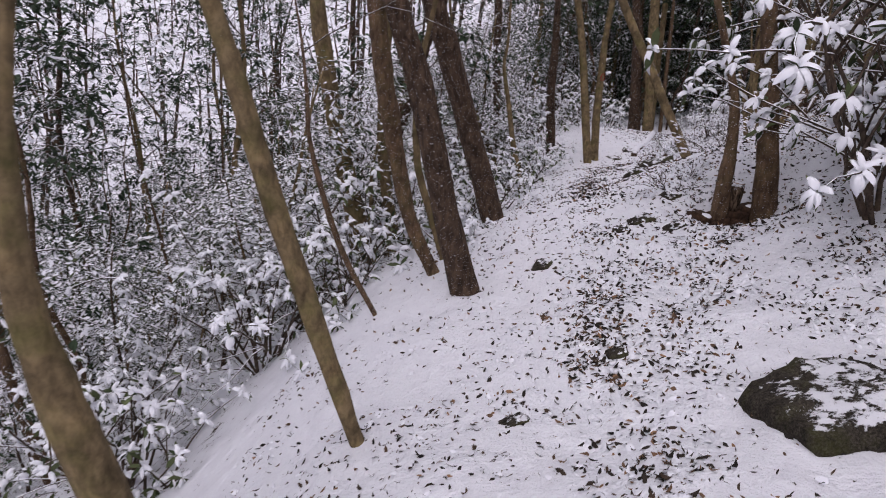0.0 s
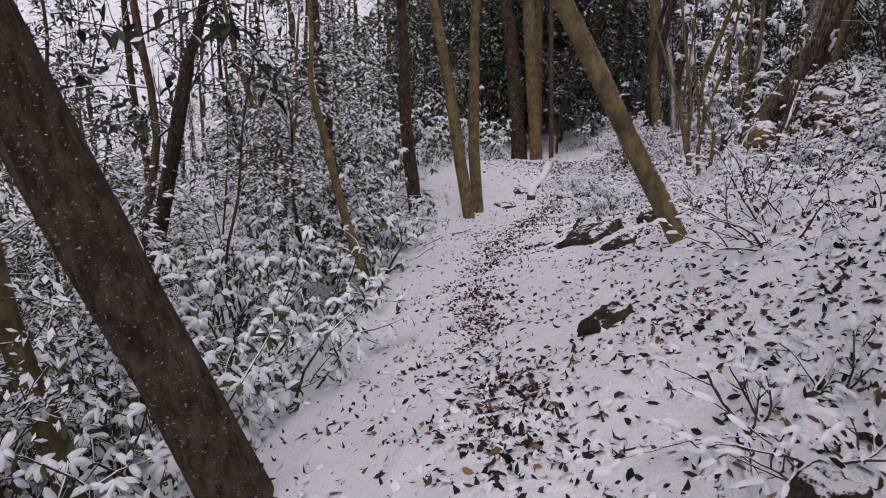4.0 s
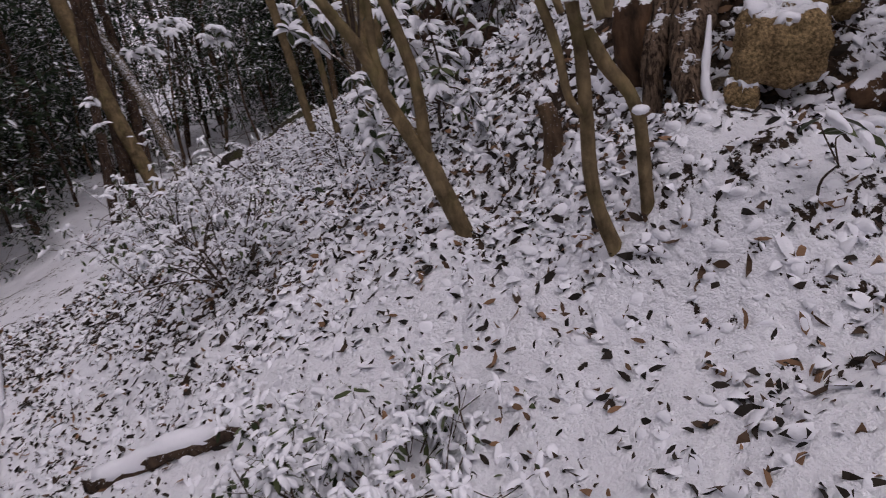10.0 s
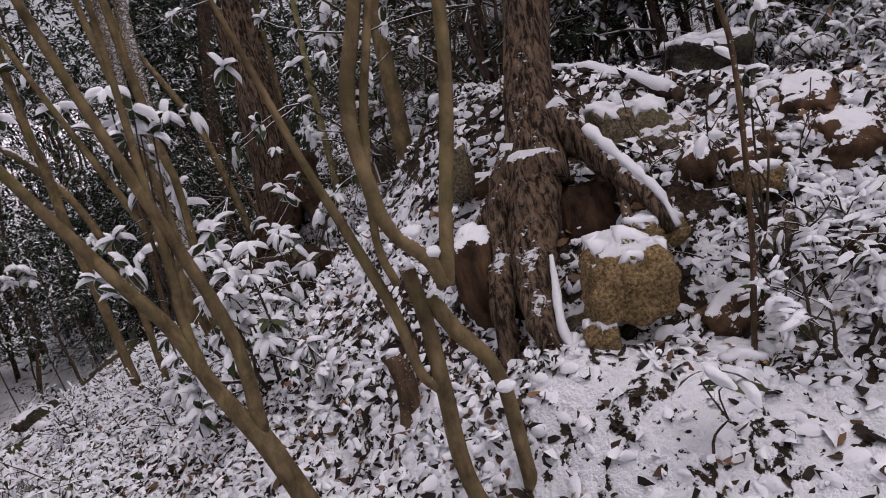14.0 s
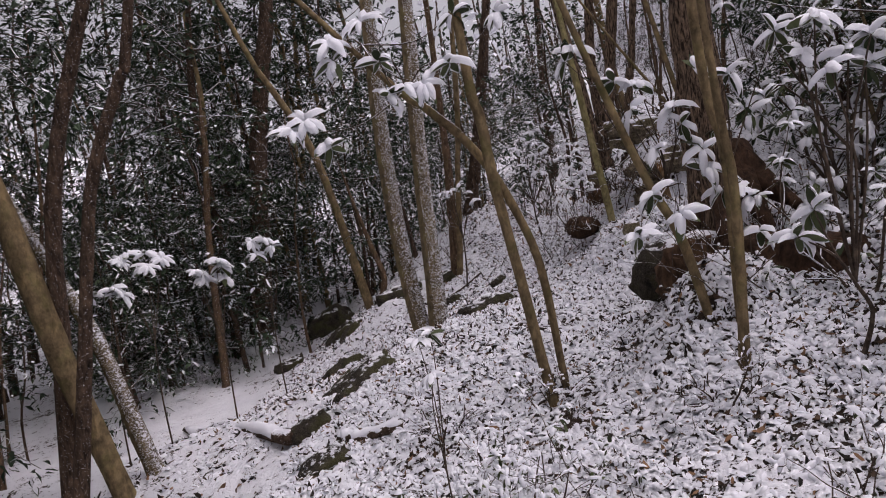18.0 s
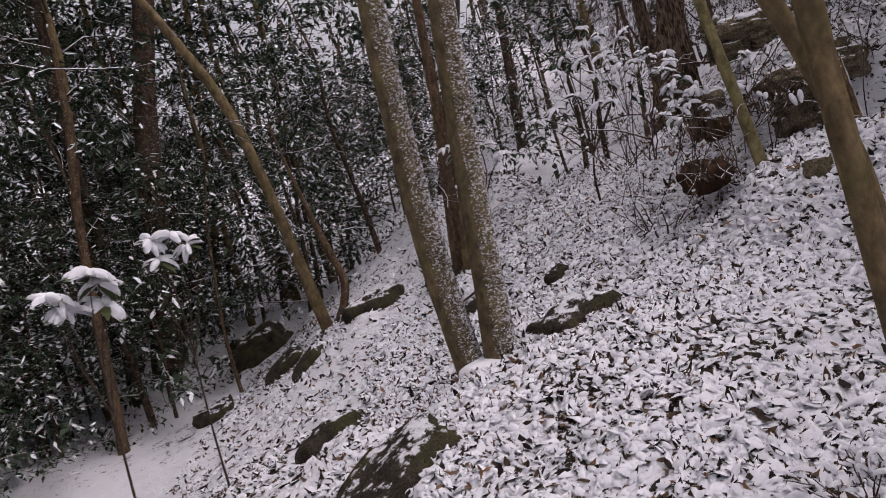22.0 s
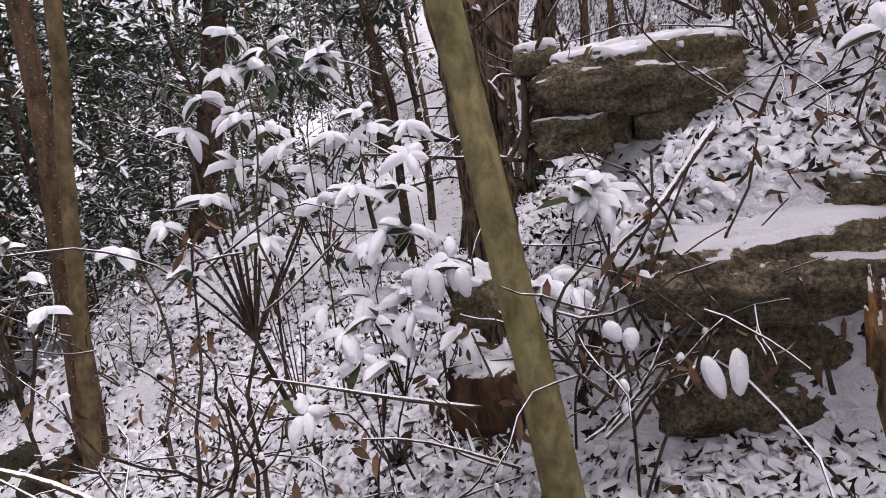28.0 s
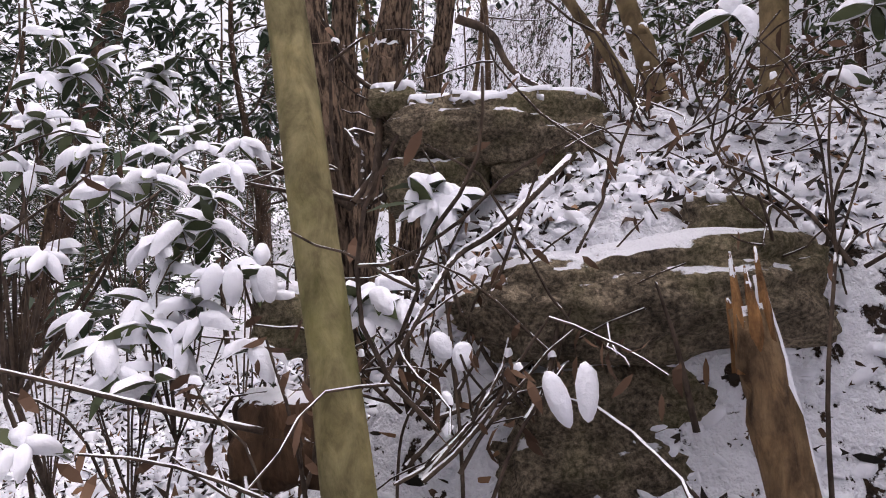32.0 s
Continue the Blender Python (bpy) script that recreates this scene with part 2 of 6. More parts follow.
M_LEDGE = rock_material("mossy_grey_sandstone", (0.055, 0.045, 0.033), (0.29, 0.235, 0.17), 0.4, 0.12)
M_WOOD = bark_material("rotten_wood", (0.05, 0.022, 0.010), (0.30, 0.16, 0.07), 45, 1.2, 0.0)
M_SNAG = bark_material("dry_grey_wood", (0.05, 0.03, 0.018), (0.23, 0.155, 0.09), 40, 1.3, 0.0)
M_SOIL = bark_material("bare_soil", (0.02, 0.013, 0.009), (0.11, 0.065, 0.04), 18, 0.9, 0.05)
M_DRY = leaf_material("dry_brown_leaf", (0.045, 0.026, 0.017), (0.15, 0.09, 0.058), 0.8)
M_RED = material("red_paint", 0.7)[0]
M_RED.node_tree.nodes["Principled BSDF"].inputs["Base Color"].default_value = (0.22, 0.035, 0.025, 1)

# ---------------------------------------------------------------- mesh tools


class Soup:
    """Gathers many small pieces into one mesh."""

    def __init__(self):
        self.v, self.f, self.m, self.count = [], [], [], 0

    def add(self, verts, faces, mat=0):
        self.v.append(np.asarray(verts, float))
        for q in faces:
            self.f.append(tuple(i + self.count for i in q))
            self.m.append(mat)
        self.count += len(verts)

    def mesh(self, name, mats, smooth=True):
        me = bpy.data.meshes.new(name)
        if self.v:
            me.from_pydata(np.concatenate(self.v).tolist(), [], self.f)
        for m in mats:
            me.materials.append(m)
        if len(mats) > 1:
            me.polygons.foreach_set("material_index", self.m)
        if smooth:
            me.polygons.foreach_set("use_smooth", [True] * len(me.polygons))
        me.update()
        return me


def part(name, mesh, parent, label="", kind=""):
    ob = new(name, mesh)
    ob.parent = parent
    return tagged(ob, label=label, kind=kind)


def spline(points, steps=4):
    """A smooth line through points of any width (Catmull-Rom)."""
    p = np.asarray(points, float)
    p = np.vstack([2 * p[0] - p[1], p, 2 * p[-1] - p[-2]])
    out = []
    for i in range(1, len(p) - 2):
        for s in range(steps):
            t = s / steps
            a, b, c, d = p[i - 1], p[i], p[i + 1], p[i + 2]
            out.append(0.5 * (2 * b + (c - a) * t + (2 * a - 5 * b + 4 * c - d) * t * t + (3 * b - a - 3 * c + d) * t ** 3))
    out.append(p[-2])
    return np.array(out)


def tube(soup, line, sides=8, rough=0.06, rng=None, mat=0, close=True):
    """A tapered tube along rows of x, y, z, radius."""
    line = np.asarray(line, float)
    n = len(line)
    d = np.gradient(line[:, :3], axis=0)
    d /= np.linalg.norm(d, axis=1)[:, None] + 1e-9
    ref = np.array([0.31, 0.95, 0.05]) if abs(d[0] @ np.array([0.31, 0.95, 0.05])) < 0.9 else np.array([1.0, 0, 0])
    u = np.cross(d, ref)
    u /= np.linalg.norm(u, axis=1)[:, None] + 1e-9
    w = np.cross(d, u)
    a = np.linspace(0, 2 * np.pi, sides, endpoint=False)
    r = line[:, 3][:, None] * (1 + (rough * rng.standard_normal((n, sides)) if rng is not None else 0))
    ring = line[:, None, :3] + r[:, :, None] * (np.cos(a)[None, :, None] * u[:, None] + np.sin(a)[None, :, None] * w[:, None])
    verts = ring.reshape(-1, 3)
    faces = []
    for i in range(n - 1):
        for k in range(sides):
            q = (k + 1) % sides
            faces.append((i * sides + k, i * sides + q, (i + 1) * sides + q, (i + 1) * sides + k))
    if close:
        faces.append(tuple((n - 1) * sides + k for k in range(sides)))
        faces.append(tuple(range(sides - 1, -1, -1)))
    soup.add(verts, faces, mat)


# ---------------------------------------------------------------- lie of the land
NET_X = np.array([-8.0, -3.0, -0.5, 1.2, 2.6, 4.0, 5.4, 7.0, 9.2, 11.5, 15.0, 22.0])
NET_Y = np.array([-3.0, 3.0, 6.5, 10.0, 12.2, 14.5, 17.0, 20.5])
NET_Z = np.array([
    [-5.58, -8.11, -8.87, -9.43, -9.71, -9.96, -10.18, -10.45],
    [-2.06, -4.9, -5.48, -6.23, -6.58, -6.95, -7.21, -7.14],
    [-0.89, -2.49, -2.77, -4.03, -4.65, -5.19, -5.58, -5.62],
    [-0.39, -1.87, -2.08, -3.03, -3.65, -4.19, -4.3, -4.8],
    [0.11, -1.48, -1.37, -2.58, -3.09, -3.58, -3.22, -4.33],
    [0.76, -0.72, -0.68, -2.06, -3.0, -3.54, -3.3, -4.1],
    [1.55, 0.24, 0.04, -2.14, -2.47, -2.72, -3.33, -4.0],
    [2.63, 1.42, 0.76, -1.25, -0.45, -2.45, -3.04, -3.78],
    [4.39, 3.0, 1.74, -0.01, -0.7, -2.23, -2.33, -3.2],
    [6.49, 4.64, 3.02, 1.31, 0.46, -0.74, -2.4, -3.77],
    [9.99, 7.32, 5.45, 3.09, 1.03, -1.66, -1.03, -3.49],
    [17.72, 11.99, 8.54, 5.02, 2.82, 0.55, -1.7, -2.79],
])


def net(x, y):
    x, y = np.clip(x, NET_X[0], NET_X[-1]), np.clip(y, NET_Y[0], NET_Y[-1])
    i = np.clip(np.searchsorted(NET_X, x) - 1, 0, len(NET_X) - 2)
    j = np.clip(np.searchsorted(NET_Y, y) - 1, 0, len(NET_Y) - 2)
    a, b = (x - NET_X[i]) / (NET_X[i + 1] - NET_X[i]), (y - NET_Y[j]) / (NET_Y[j + 1] - NET_Y[j])
    return (1 - a) * ((1 - b) * NET_Z[i, j] + b * NET_Z[i, j + 1]) + a * ((1 - b) * NET_Z[i + 1, j] + b * NET_Z[i + 1, j + 1])


def ripple(x, y, scale, seed):
    """Smooth value noise, about -1 to 1."""
    r = np.random.default_rng(seed).uniform(-1, 1, (64, 64))
    u, v = x / scale, y / scale
    i, j = np.floor(u).astype(int), np.floor(v).astype(int)
    a, b = u - i, v - j
    a, b = a * a * (3 - 2 * a), b * b * (3 - 2 * b)
    g = lambda p, q: r[p % 64, q % 64]
    return (1 - a) * ((1 - b) * g(i, j) + b * g(i, j + 1)) + a * ((1 - b) * g(i + 1, j) + b * g(i + 1, j + 1))


def smooth(v, a, b):
    t = np.clip((v - a) / (b - a), 0, 1)
    return t * t * (3 - 2 * t)


HOLLOWS = ((8.4, 14.45, -1.25, 0.5), (7.75, 14.75, -1.75, 0.5), (2.45, 5.68, -1.93, 0.5), (5.78, 11.5, -2.12, 0.28), (5.58, 13.13, -2.48, 0.3), (5.5, 11.9, -2.08, 0.28), (5.62, 12.12, -2.0, 0.24), (6.15, 12.19, -1.48, 0.25),
           (7.0, 11.4, -1.40, 0.4), (6.3, 11.7, -1.5, 0.3), (10.29, 14.74, -1.72, 0.25), (10.1, 15.2, -1.76, 0.3), (13.22, 18.17, -2.3, 0.6), (9.76, 16.66, -2.2, 0.5))


def land(x, y):
    """Height of the forest floor."""
    x, y = np.asarray(x, float), np.asarray(y, float)
    z = sum(net(x + ox, y + oy) for ox in (-0.45, 0, 0.45) for oy in (-0.45, 0, 0.45)) / 9
    for sx, sy, sz, sr in HOLLOWS:
        z = z + np.exp(-((x - sx) ** 2 + (y - sy) ** 2) / sr ** 2) * (sz - z)
    # the hill levels off above the bank and behind the ledge
    turn = smooth(y, 12.3, 13.5)
    level = turn * (-0.40 + 0.10 * (x - 11.5)) + (1 - turn) * (-1.42 + 0.28 * smooth(y, 11.0, 12.2) + 0.06 * (x - 6.8))
    brow = smooth(x - 0.55 * np.maximum(y - 12.5, 0) * (y < 15), 6.2, 7.0) * smooth(y, 9.0, 10.2) * (1 - smooth(y, 17.0, 18.5))
    over = np.maximum(z - level, 0)
    z = z - brow * over * 0.92
    # the ledge of rock: a step in the bank, low in front of it and high behind
    u, v = (x - 10.41) * 0.87 - (y - 14.60) * 0.5, (x - 10.41) * 0.5 + (y - 14.60) * 0.87
    near = np.exp(-((v / 0.56) ** 4)) * np.exp(-((u / 0.85) ** 4))
    step = -1.47 + 0.57 * smooth(u, -0.02, 0.12) + 0.10 * smooth(u, 0.12, 0.37) + 0.27 * smooth(u, 0.41, 0.55)
    z = z + near * (step - z)
    # far land: the valley falls away to one side and the hill rises to the other
    left, right = np.maximum(-8 - x, 0), np.maximum(x - 22, 0)
    ahead, behind = np.maximum(y - 20.5, 0), np.maximum(-3 - y, 0)
    # high far slopes left and ahead are added; their pale snow stands for bright sky
    z = z - 7 * (1 - np.exp(-left / 18)) + 62 * smooth(left, 35, 260) + 9 * (1 - np.exp(-right / 30)) - 0.02 * ahead + 48 * smooth(ahead, 25, 210) + 2 * smooth(behind, 3, 60) + 30 * smooth(behind, 40, 260)
    far = smooth(left + right + ahead + behind, 2, 30)
    z = z + 0.05 * ripple(x, y, 0.9, 3) + 0.026 * ripple(x, y, 0.31, 4) + 0.020 * ripple(x, y, 0.15, 5) + 0.010 * ripple(x, y, 0.07, 7) + far * 1.2 * ripple(x, y, 17, 6)
    return z


def ground_z(x, y):
    return float(land(np.array([x]), np.array([y]))[0])


def stretch(lo, hi, step, reach):
    """Even steps from lo to hi, and ever wider ones out to reach on both sides."""
    inner = np.arange(lo, hi, step)
    out, s, k = [], step, 0.0
    while k < reach:
        s *= 1.16
        k += s
        out.append(k)
    out = np.array(out)
    return np.concatenate([lo - out[::-1], inner, hi + out])


def litter_and_shade_cover(x, y):
    """How much dead leaf shows through the snow: little on the path, much on the bank; under the wood it paints in the
    canopy's shade.
    """
    bank = smooth(x + 0.3 * np.maximum(y - 13, 0), 4.6, 6.0) * smooth(y, 9.5, 11.2) * (1 - 0.55 * smooth(y, 16.6, 17.6)) * (1 - 0.5 * smooth(x, 9.2, 9.9))
    upper = 0.45 * smooth(x - 0.22 * y, 1.0, 2.4) * (1 - smooth(y, 9.5, 11))
    # darkens the snow under the wood in place of canopy shade
    wood = 0.6 * np.maximum(smooth(-x + 0.15 * y, 2.0, 5.0), np.maximum(smooth(y - 0.42 * np.clip(x - 3, 0, 9), 19.0, 20.5), smooth(x, 12.6, 14.0)))
    steep = 0.55 * smooth(x, 5.5, 6.2) * smooth(y, 9.3, 10.2) * (1 - smooth(y, 12.6, 13.6))
    return np.clip(np.maximum(np.maximum(bank, upper), wood) + 0.12 + steep, 0, 1.6)


gx, gy = stretch(-3.0, 13.0, 0.055, 420), stretch(1.0, 20.5, 0.055, 420)
GX, GY = np.meshgrid(gx, gy, indexing="ij")
GZ = land(GX.ravel(), GY.ravel())
nx_, ny_ = len(gx), len(gy)
idx = np.arange(nx_ * ny_).reshape(nx_, ny_)
quads = np.stack([idx[:-1, :-1], idx[1:, :-1], idx[1:, 1:], idx[:-1, 1:]], -1).reshape(-1, 4)
me = bpy.data.meshes.new("ground")
me.from_pydata(np.stack([GX.ravel(), GY.ravel(), GZ], 1).tolist(), [], quads.tolist())
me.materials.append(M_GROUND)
lit = me.attributes.new("litter", "FLOAT", "POINT")
lit.data.foreach_set("value", litter_and_shade_cover(GX.ravel(), GY.ravel()))
me.polygons.foreach_set("use_smooth", [True] * len(me.polygons))
ground = tagged(new("ground", me), "forest floor under thin snow with dead leaves", "ground", kind="structure")

# ---------------------------------------------------------------- leaves, snow pads, twigs


def turn_to(d, spin, up=(0, 0, 1)):
    """Rows of a frame whose first axis runs along d, with its third as near up as it can be, then spun about d."""
    d = np.asarray(d, float) / (np.linalg.norm(d) + 1e-9)
    s = np.cross(up, d)
    s /= np.linalg.norm(s) + 1e-9
    t = np.cross(d, s)
    c, k = math.cos(spin), math.sin(spin)
    return np.stack([d, c * s + k * t, c * t - k * s])


LEAF_UV = np.array([(0, 0), (0.3, -0.42), (0.3, 0.42), (0.68, -0.40), (0.68, 0.40), (1.0, 0)])
LEAF_F = [(0, 1, 2), (1, 3, 4, 2), (3, 5, 4)]


def leaf(soup, base, frame_rows, length, width, droop, mat=0, fold=0.12):
    u, v = LEAF_UV[:, 0], LEAF_UV[:, 1]
    local = np.stack([u * length, v * width, -droop * length * u * u + fold * width * np.abs(v)], 1)
    soup.add(base + local @ frame_rows, LEAF_F, mat)


def pad(soup, base, frame_rows, length, width, droop, thick, rng, rings=2, n=8, mat=0):
    """A pillow of snow lying along a leaf."""
    a = np.linspace(0, 2 * np.pi, n, endpoint=False)
    verts, faces = [], []
    for k in range(rings):
        q = 1 - k / rings * 0.55
        lift = thick * math.sin(math.pi / 2 * (k / rings) ** 0.7) if k else -0.15 * thick
        wob = 1 + 0.035 * rng.standard_normal(n)
        u = 0.53 + 0.50 * q * np.cos(a) * wob
        v = 0.50 * q * np.sin(a) * wob * (1 - 0.25 * (u - 0.5))
        z = -droop * length * u * u + lift * (1 + 0.05 * rng.standard_normal(n))
        verts.append(np.stack([u * length, v * width, z], 1))
    verts.append(np.array([[0.53 * length, 0, -droop * length * 0.28 + thick]]))
    for k in range(rings - 1):
        for i in range(n):
            j = (i + 1) % n
            faces.append((k * n + i, k * n + j, (k + 1) * n + j, (k + 1) * n + i))
    top = rings * n
    for i in range(n):
        faces.append(((rings - 1) * n + i, (rings - 1) * n + (i + 1) % n, top))
    soup.add(base + np.concatenate(verts) @ frame_rows, faces, mat)


def whorl(leaves, snow, at, axis, rng, count, length, loaded=0.8, fine=False):
    """A rosette of drooping evergreen leaves at a shoot's end, most of them loaded with snow."""
    axis = np.asarray(axis, float) / (np.linalg.norm(axis) + 1e-9)
    s = np.cross(axis, (0.3, 0.2, 0.93))
    s /= np.linalg.norm(s) + 1e-9
    t = np.cross(axis, s)
    turn = rng.uniform(0, 6.28)
    for i in range(count):
        a = turn + i * 2.4 + rng.normal(0, 0.2)
        out = math.cos(a) * s + math.sin(a) * t + axis * rng.uniform(0.0, 0.5)
        out[2] -= rng.uniform(0.0, 0.55)
        fr = turn_to(out, rng.normal(0, 0.35))
        ln = length * rng.uniform(0.75, 1.15)
        w = ln * rng.uniform(0.33, 0.44)
        dr = rng.uniform(0.15, 0.5)
        leaf(leaves, np.asarray(at), fr, ln, w, dr)
        if rng.uniform() < loaded and fr[2][2] > 0.15:
            pad(snow, np.asarray(at) + fr[2] * 0.003, fr, ln * rng.uniform(0.8, 0.97), w * rng.uniform(0.85, 1.1), dr, ln * rng.uniform(0.16, 0.26), rng, 3 if fine else 2, 12 if fine else 7)


def branching(soup, start, way, length, radius, rng, depth, ends, gravity=0.0, sides=5, kids=(2, 4), wander=0.25):
    """A branch that wanders and forks; ends gathers the places and ways of its tips."""
    p, d, line = np.array(start, float), np.array(way, float) / np.linalg.norm(way), []
    n = 5
    spots = []
    for i in range(n + 1):
        line.append((*p, radius * (1 - 0.75 * i / n) + 0.0015))
        d = d + rng.normal(0, wander, 3) * 0.6
        d[2] -= gravity * i / n
        d /= np.linalg.norm(d)
        spots.append((p.copy(), d.copy()))
        p = p + d * length / n
    tube(soup, line, sides, 0.0, None, close=False)
    if depth == 0:
        ends.append(spots[-1])
        ends.append(spots[3])
        return
    for _ in range(rng.integers(*kids)):
        k = rng.integers(1, n + 1)
        q, e = spots[k]
        side = rng.normal(0, 1, 3)
        side -= e * (side @ e)
        side /= np.linalg.norm(side) + 1e-9
        branching(soup, q, e * 0.55 + side * 0.8 + np.array([0, 0, 0.12]), length * rng.uniform(0.4, 0.7), radius * 0.45, rng, depth - 1, ends, gravity, max(3, sides - 1), kids, wander)
    ends.append(spots[-1])


def make_shrub(seed, height, spread, stems, length, loaded, count=(6, 9), label="", fine=False, depth=1, dense=1.0):
    """An evergreen bush: forking stems with a rosette of snow-laden leaves at each tip."""
    rng = np.random.default_rng(seed)
    top = tagged(new("evergreen_shrub"), label or "evergreen shrub with drooping leaves bowed under fresh snow", "shrub")
    leaves, snow = Soup(), Soup()
    for i in range(stems):
        a = i / stems * 6.28 + rng.uniform(-0.5, 0.5)
        st, ends = Soup(), []
        way = (math.cos(a) * spread, math.sin(a) * spread, height * rng.uniform(0.8, 1.1))
        branching(st, (0.05 * math.cos(a), 0.05 * math.sin(a), -0.06), way, math.hypot(height, spread) * rng.uniform(0.6, 0.95), 0.010 + 0.004 * height, rng, depth, ends, 0.05, 5, (3, 6))
        part("stem", st.mesh("stem", [M_TWIG]), top)
        for q, e in ends:
            if rng.uniform() < dense:
                whorl(leaves, snow, q, e + np.array([0, 0, 0.4]), rng, int(rng.integers(*count)), length, loaded, fine)
    part("foliage", leaves.mesh("foliage", [M_LEAF], False), top, "dark green leathery leaves", "stuff")
    part("snow_load", snow.mesh("snow_load", [M_SNOW]), top, "pillows of fresh snow", "stuff")
    return top


def standing_tree(line, mat, label, name="tree", rise=5.0, limbs=5, seed=1, flare=1.25, sides=12, crown=0, straight=0.6, foot=True, rough=0.05):
    """A tree on the walk: a trunk along the given rows of x, y, z, radius, carried on upward with limbs, resting in the ground."""
    rng = np.random.default_rng(seed)
    line = [tuple(p) for p in line]
    x, y, z, r = line[0]
    origin = np.array([x, y, ground_z(x, y) if foot else z])
    top = tagged(new(name), label, "tree")
    top.location = origin
    rows = list(line)
    if foot:
        d = np.array(line[1][:3]) - np.array(line[0][:3])
        d = d / np.linalg.norm(d)
        if d[2] < 0.35:
            d = np.array([d[0] * 0.5, d[1] * 0.5, 0.8])
        down = max(0.12, z - origin[2] + 0.18) / max(d[2], 0.3)
        rows = [(x - d[0] * down, y - d[1] * down, z - d[2] * down, r * flare)] + rows
        if down > 0.35:
            rows[1] = (x, y, z, r * 1.08)
    if rise > 0:
        d = np.array(rows[-1][:3]) - np.array(rows[-2][:3])
        d /= np.linalg.norm(d)
        p, r = np.array(rows[-1][:3]), rows[-1][3]
        for i in range(1, 4):
            d = d * (1 - 0.3 * straight) + np.array([0, 0, 1]) * 0.3 * straight + rng.normal(0, 0.05, 3)
            d /= np.linalg.norm(d)
            p = p + d * rise / 3
            rows.append((*p, r * (1 - 0.25 * i)))
    pts = spline(rows, 4)
    pts[:, :3] -= origin
    st = Soup()
    tube(st, pts, sides, rough, rng)
    part("trunk", st.mesh("trunk", [mat]), top)
    if limbs:
        wood, ends = Soup(), []
        k0 = int(len(pts) * 0.72)
        for i in range(limbs):
            k = rng.integers(k0, len(pts))
            a = rng.uniform(0, 6.28)
            branching(wood, pts[k, :3], (math.cos(a), math.sin(a), rng.uniform(0.2, 0.9)), rng.uniform(0.7, 1.8), pts[k, 3] * 0.4, rng, 2, ends, 0.03, 5, (2, 4))
        part("branchwork", wood.mesh("branchwork", [M_TWIG]), top, "bare twigs edged with snow", "stuff")
        if crown:
            leaves = Soup()
            for q, e in ends:
                for _ in range(crown):
                    fr = turn_to(e + rng.normal(0, 0.9, 3), rng.normal(0, 0.8))
                    s = rng.uniform() < 0.4
                    ln = 0.075 * rng.uniform(0.7, 1.4)
                    leaf(leaves, q + rng.normal(0, 0.13, 3), fr, ln, ln * (0.7 if s else 0.5), 0.3, 1 if s else 0)
            part("crown", leaves.mesh("crown", [M_LEAF_DARK, M_SNOW], False), top, "evergreen leaves dusted with snow", "stuff")
    return top


def rock(at, size, turn=0.0, tilt=0.0, seed=1, mat=None, label="", blocky=0.35, snow_cap=True, name="rock", detail=3, sink=0.25):
    """A weathered stone: a rounded block knocked out of shape, with snow lying on top."""
    rng = np.random.default_rng(seed)
    bm = bmesh.new()
    bmesh.ops.create_icosphere(bm, subdivisions=detail, radius=1.0)
    off = Vector(rng.uniform(-50, 50, 3))
    for v in bm.verts:
        p = v.co.copy()
        m = max(abs(p.x), abs(p.y), abs(p.z))
        p = p.lerp(p / m, blocky)
        k = 1 + 0.20 * noise.noise(p * 1.3 + off) + 0.11 * noise.noise(p * 3.4 + off) + 0.05 * noise.noise(p * 8 + off) - 0.06 * abs(noise.noise(Vector((p.x * 0.6, p.y * 0.6, p.z * 4)) + off)) + (0.035 * noise.noise(p * 17 + off) - 0.05 * abs(noise.noise(p * 5.5 + off * 2)) if detail > 3 else 0)
        v.co = p * k
    me = bpy.data.meshes.new(name)
    w, d, hgt = size
    bm.transform(Matrix.Diagonal((w / 2, d / 2, hgt / 2, 1)))
    cap = bm.copy()
    bm.to_mesh(me)
    bm.free()
    me.materials.append(mat or M_ROCK)
    me.polygons.foreach_set("use_smooth", [True] * len(me.polygons))
    top = tagged(new(name, me), label or "dark rock poking out of the snow", "rock")
    top.matrix_world = pose(*at, 0, tilt, turn)
    if snow_cap:
        low = hgt * 0.30
        bmesh.ops.delete(cap, geom=[f for f in cap.faces if f.normal.z < 0.55 or f.calc_center_median().z < low * 0.6 or noise.noise(f.calc_center_median() * 15 + off) < -0.06], context="FACES")
        if len(cap.faces) > 3:
            for v in cap.verts:
                v.co.z += 0.004 + 0.012 * (0.5 + noise.noise(v.co * 12 + off))
            ext = bmesh.ops.extrude_face_region(cap, geom=list(cap.faces))
            for v in (g for g in ext["geom"] if isinstance(g, bmesh.types.BMVert)):
                v.co.z -= 0.02
            cm = bpy.data.meshes.new("snow_cap")
            cap.to_mesh(cm)
            cm.materials.append(M_SNOW)
            cm.polygons.foreach_set("use_smooth", [True] * len(cm.polygons))
            part("snow_cap", cm, top, "cap of fresh snow")
    cap.free()
    return top

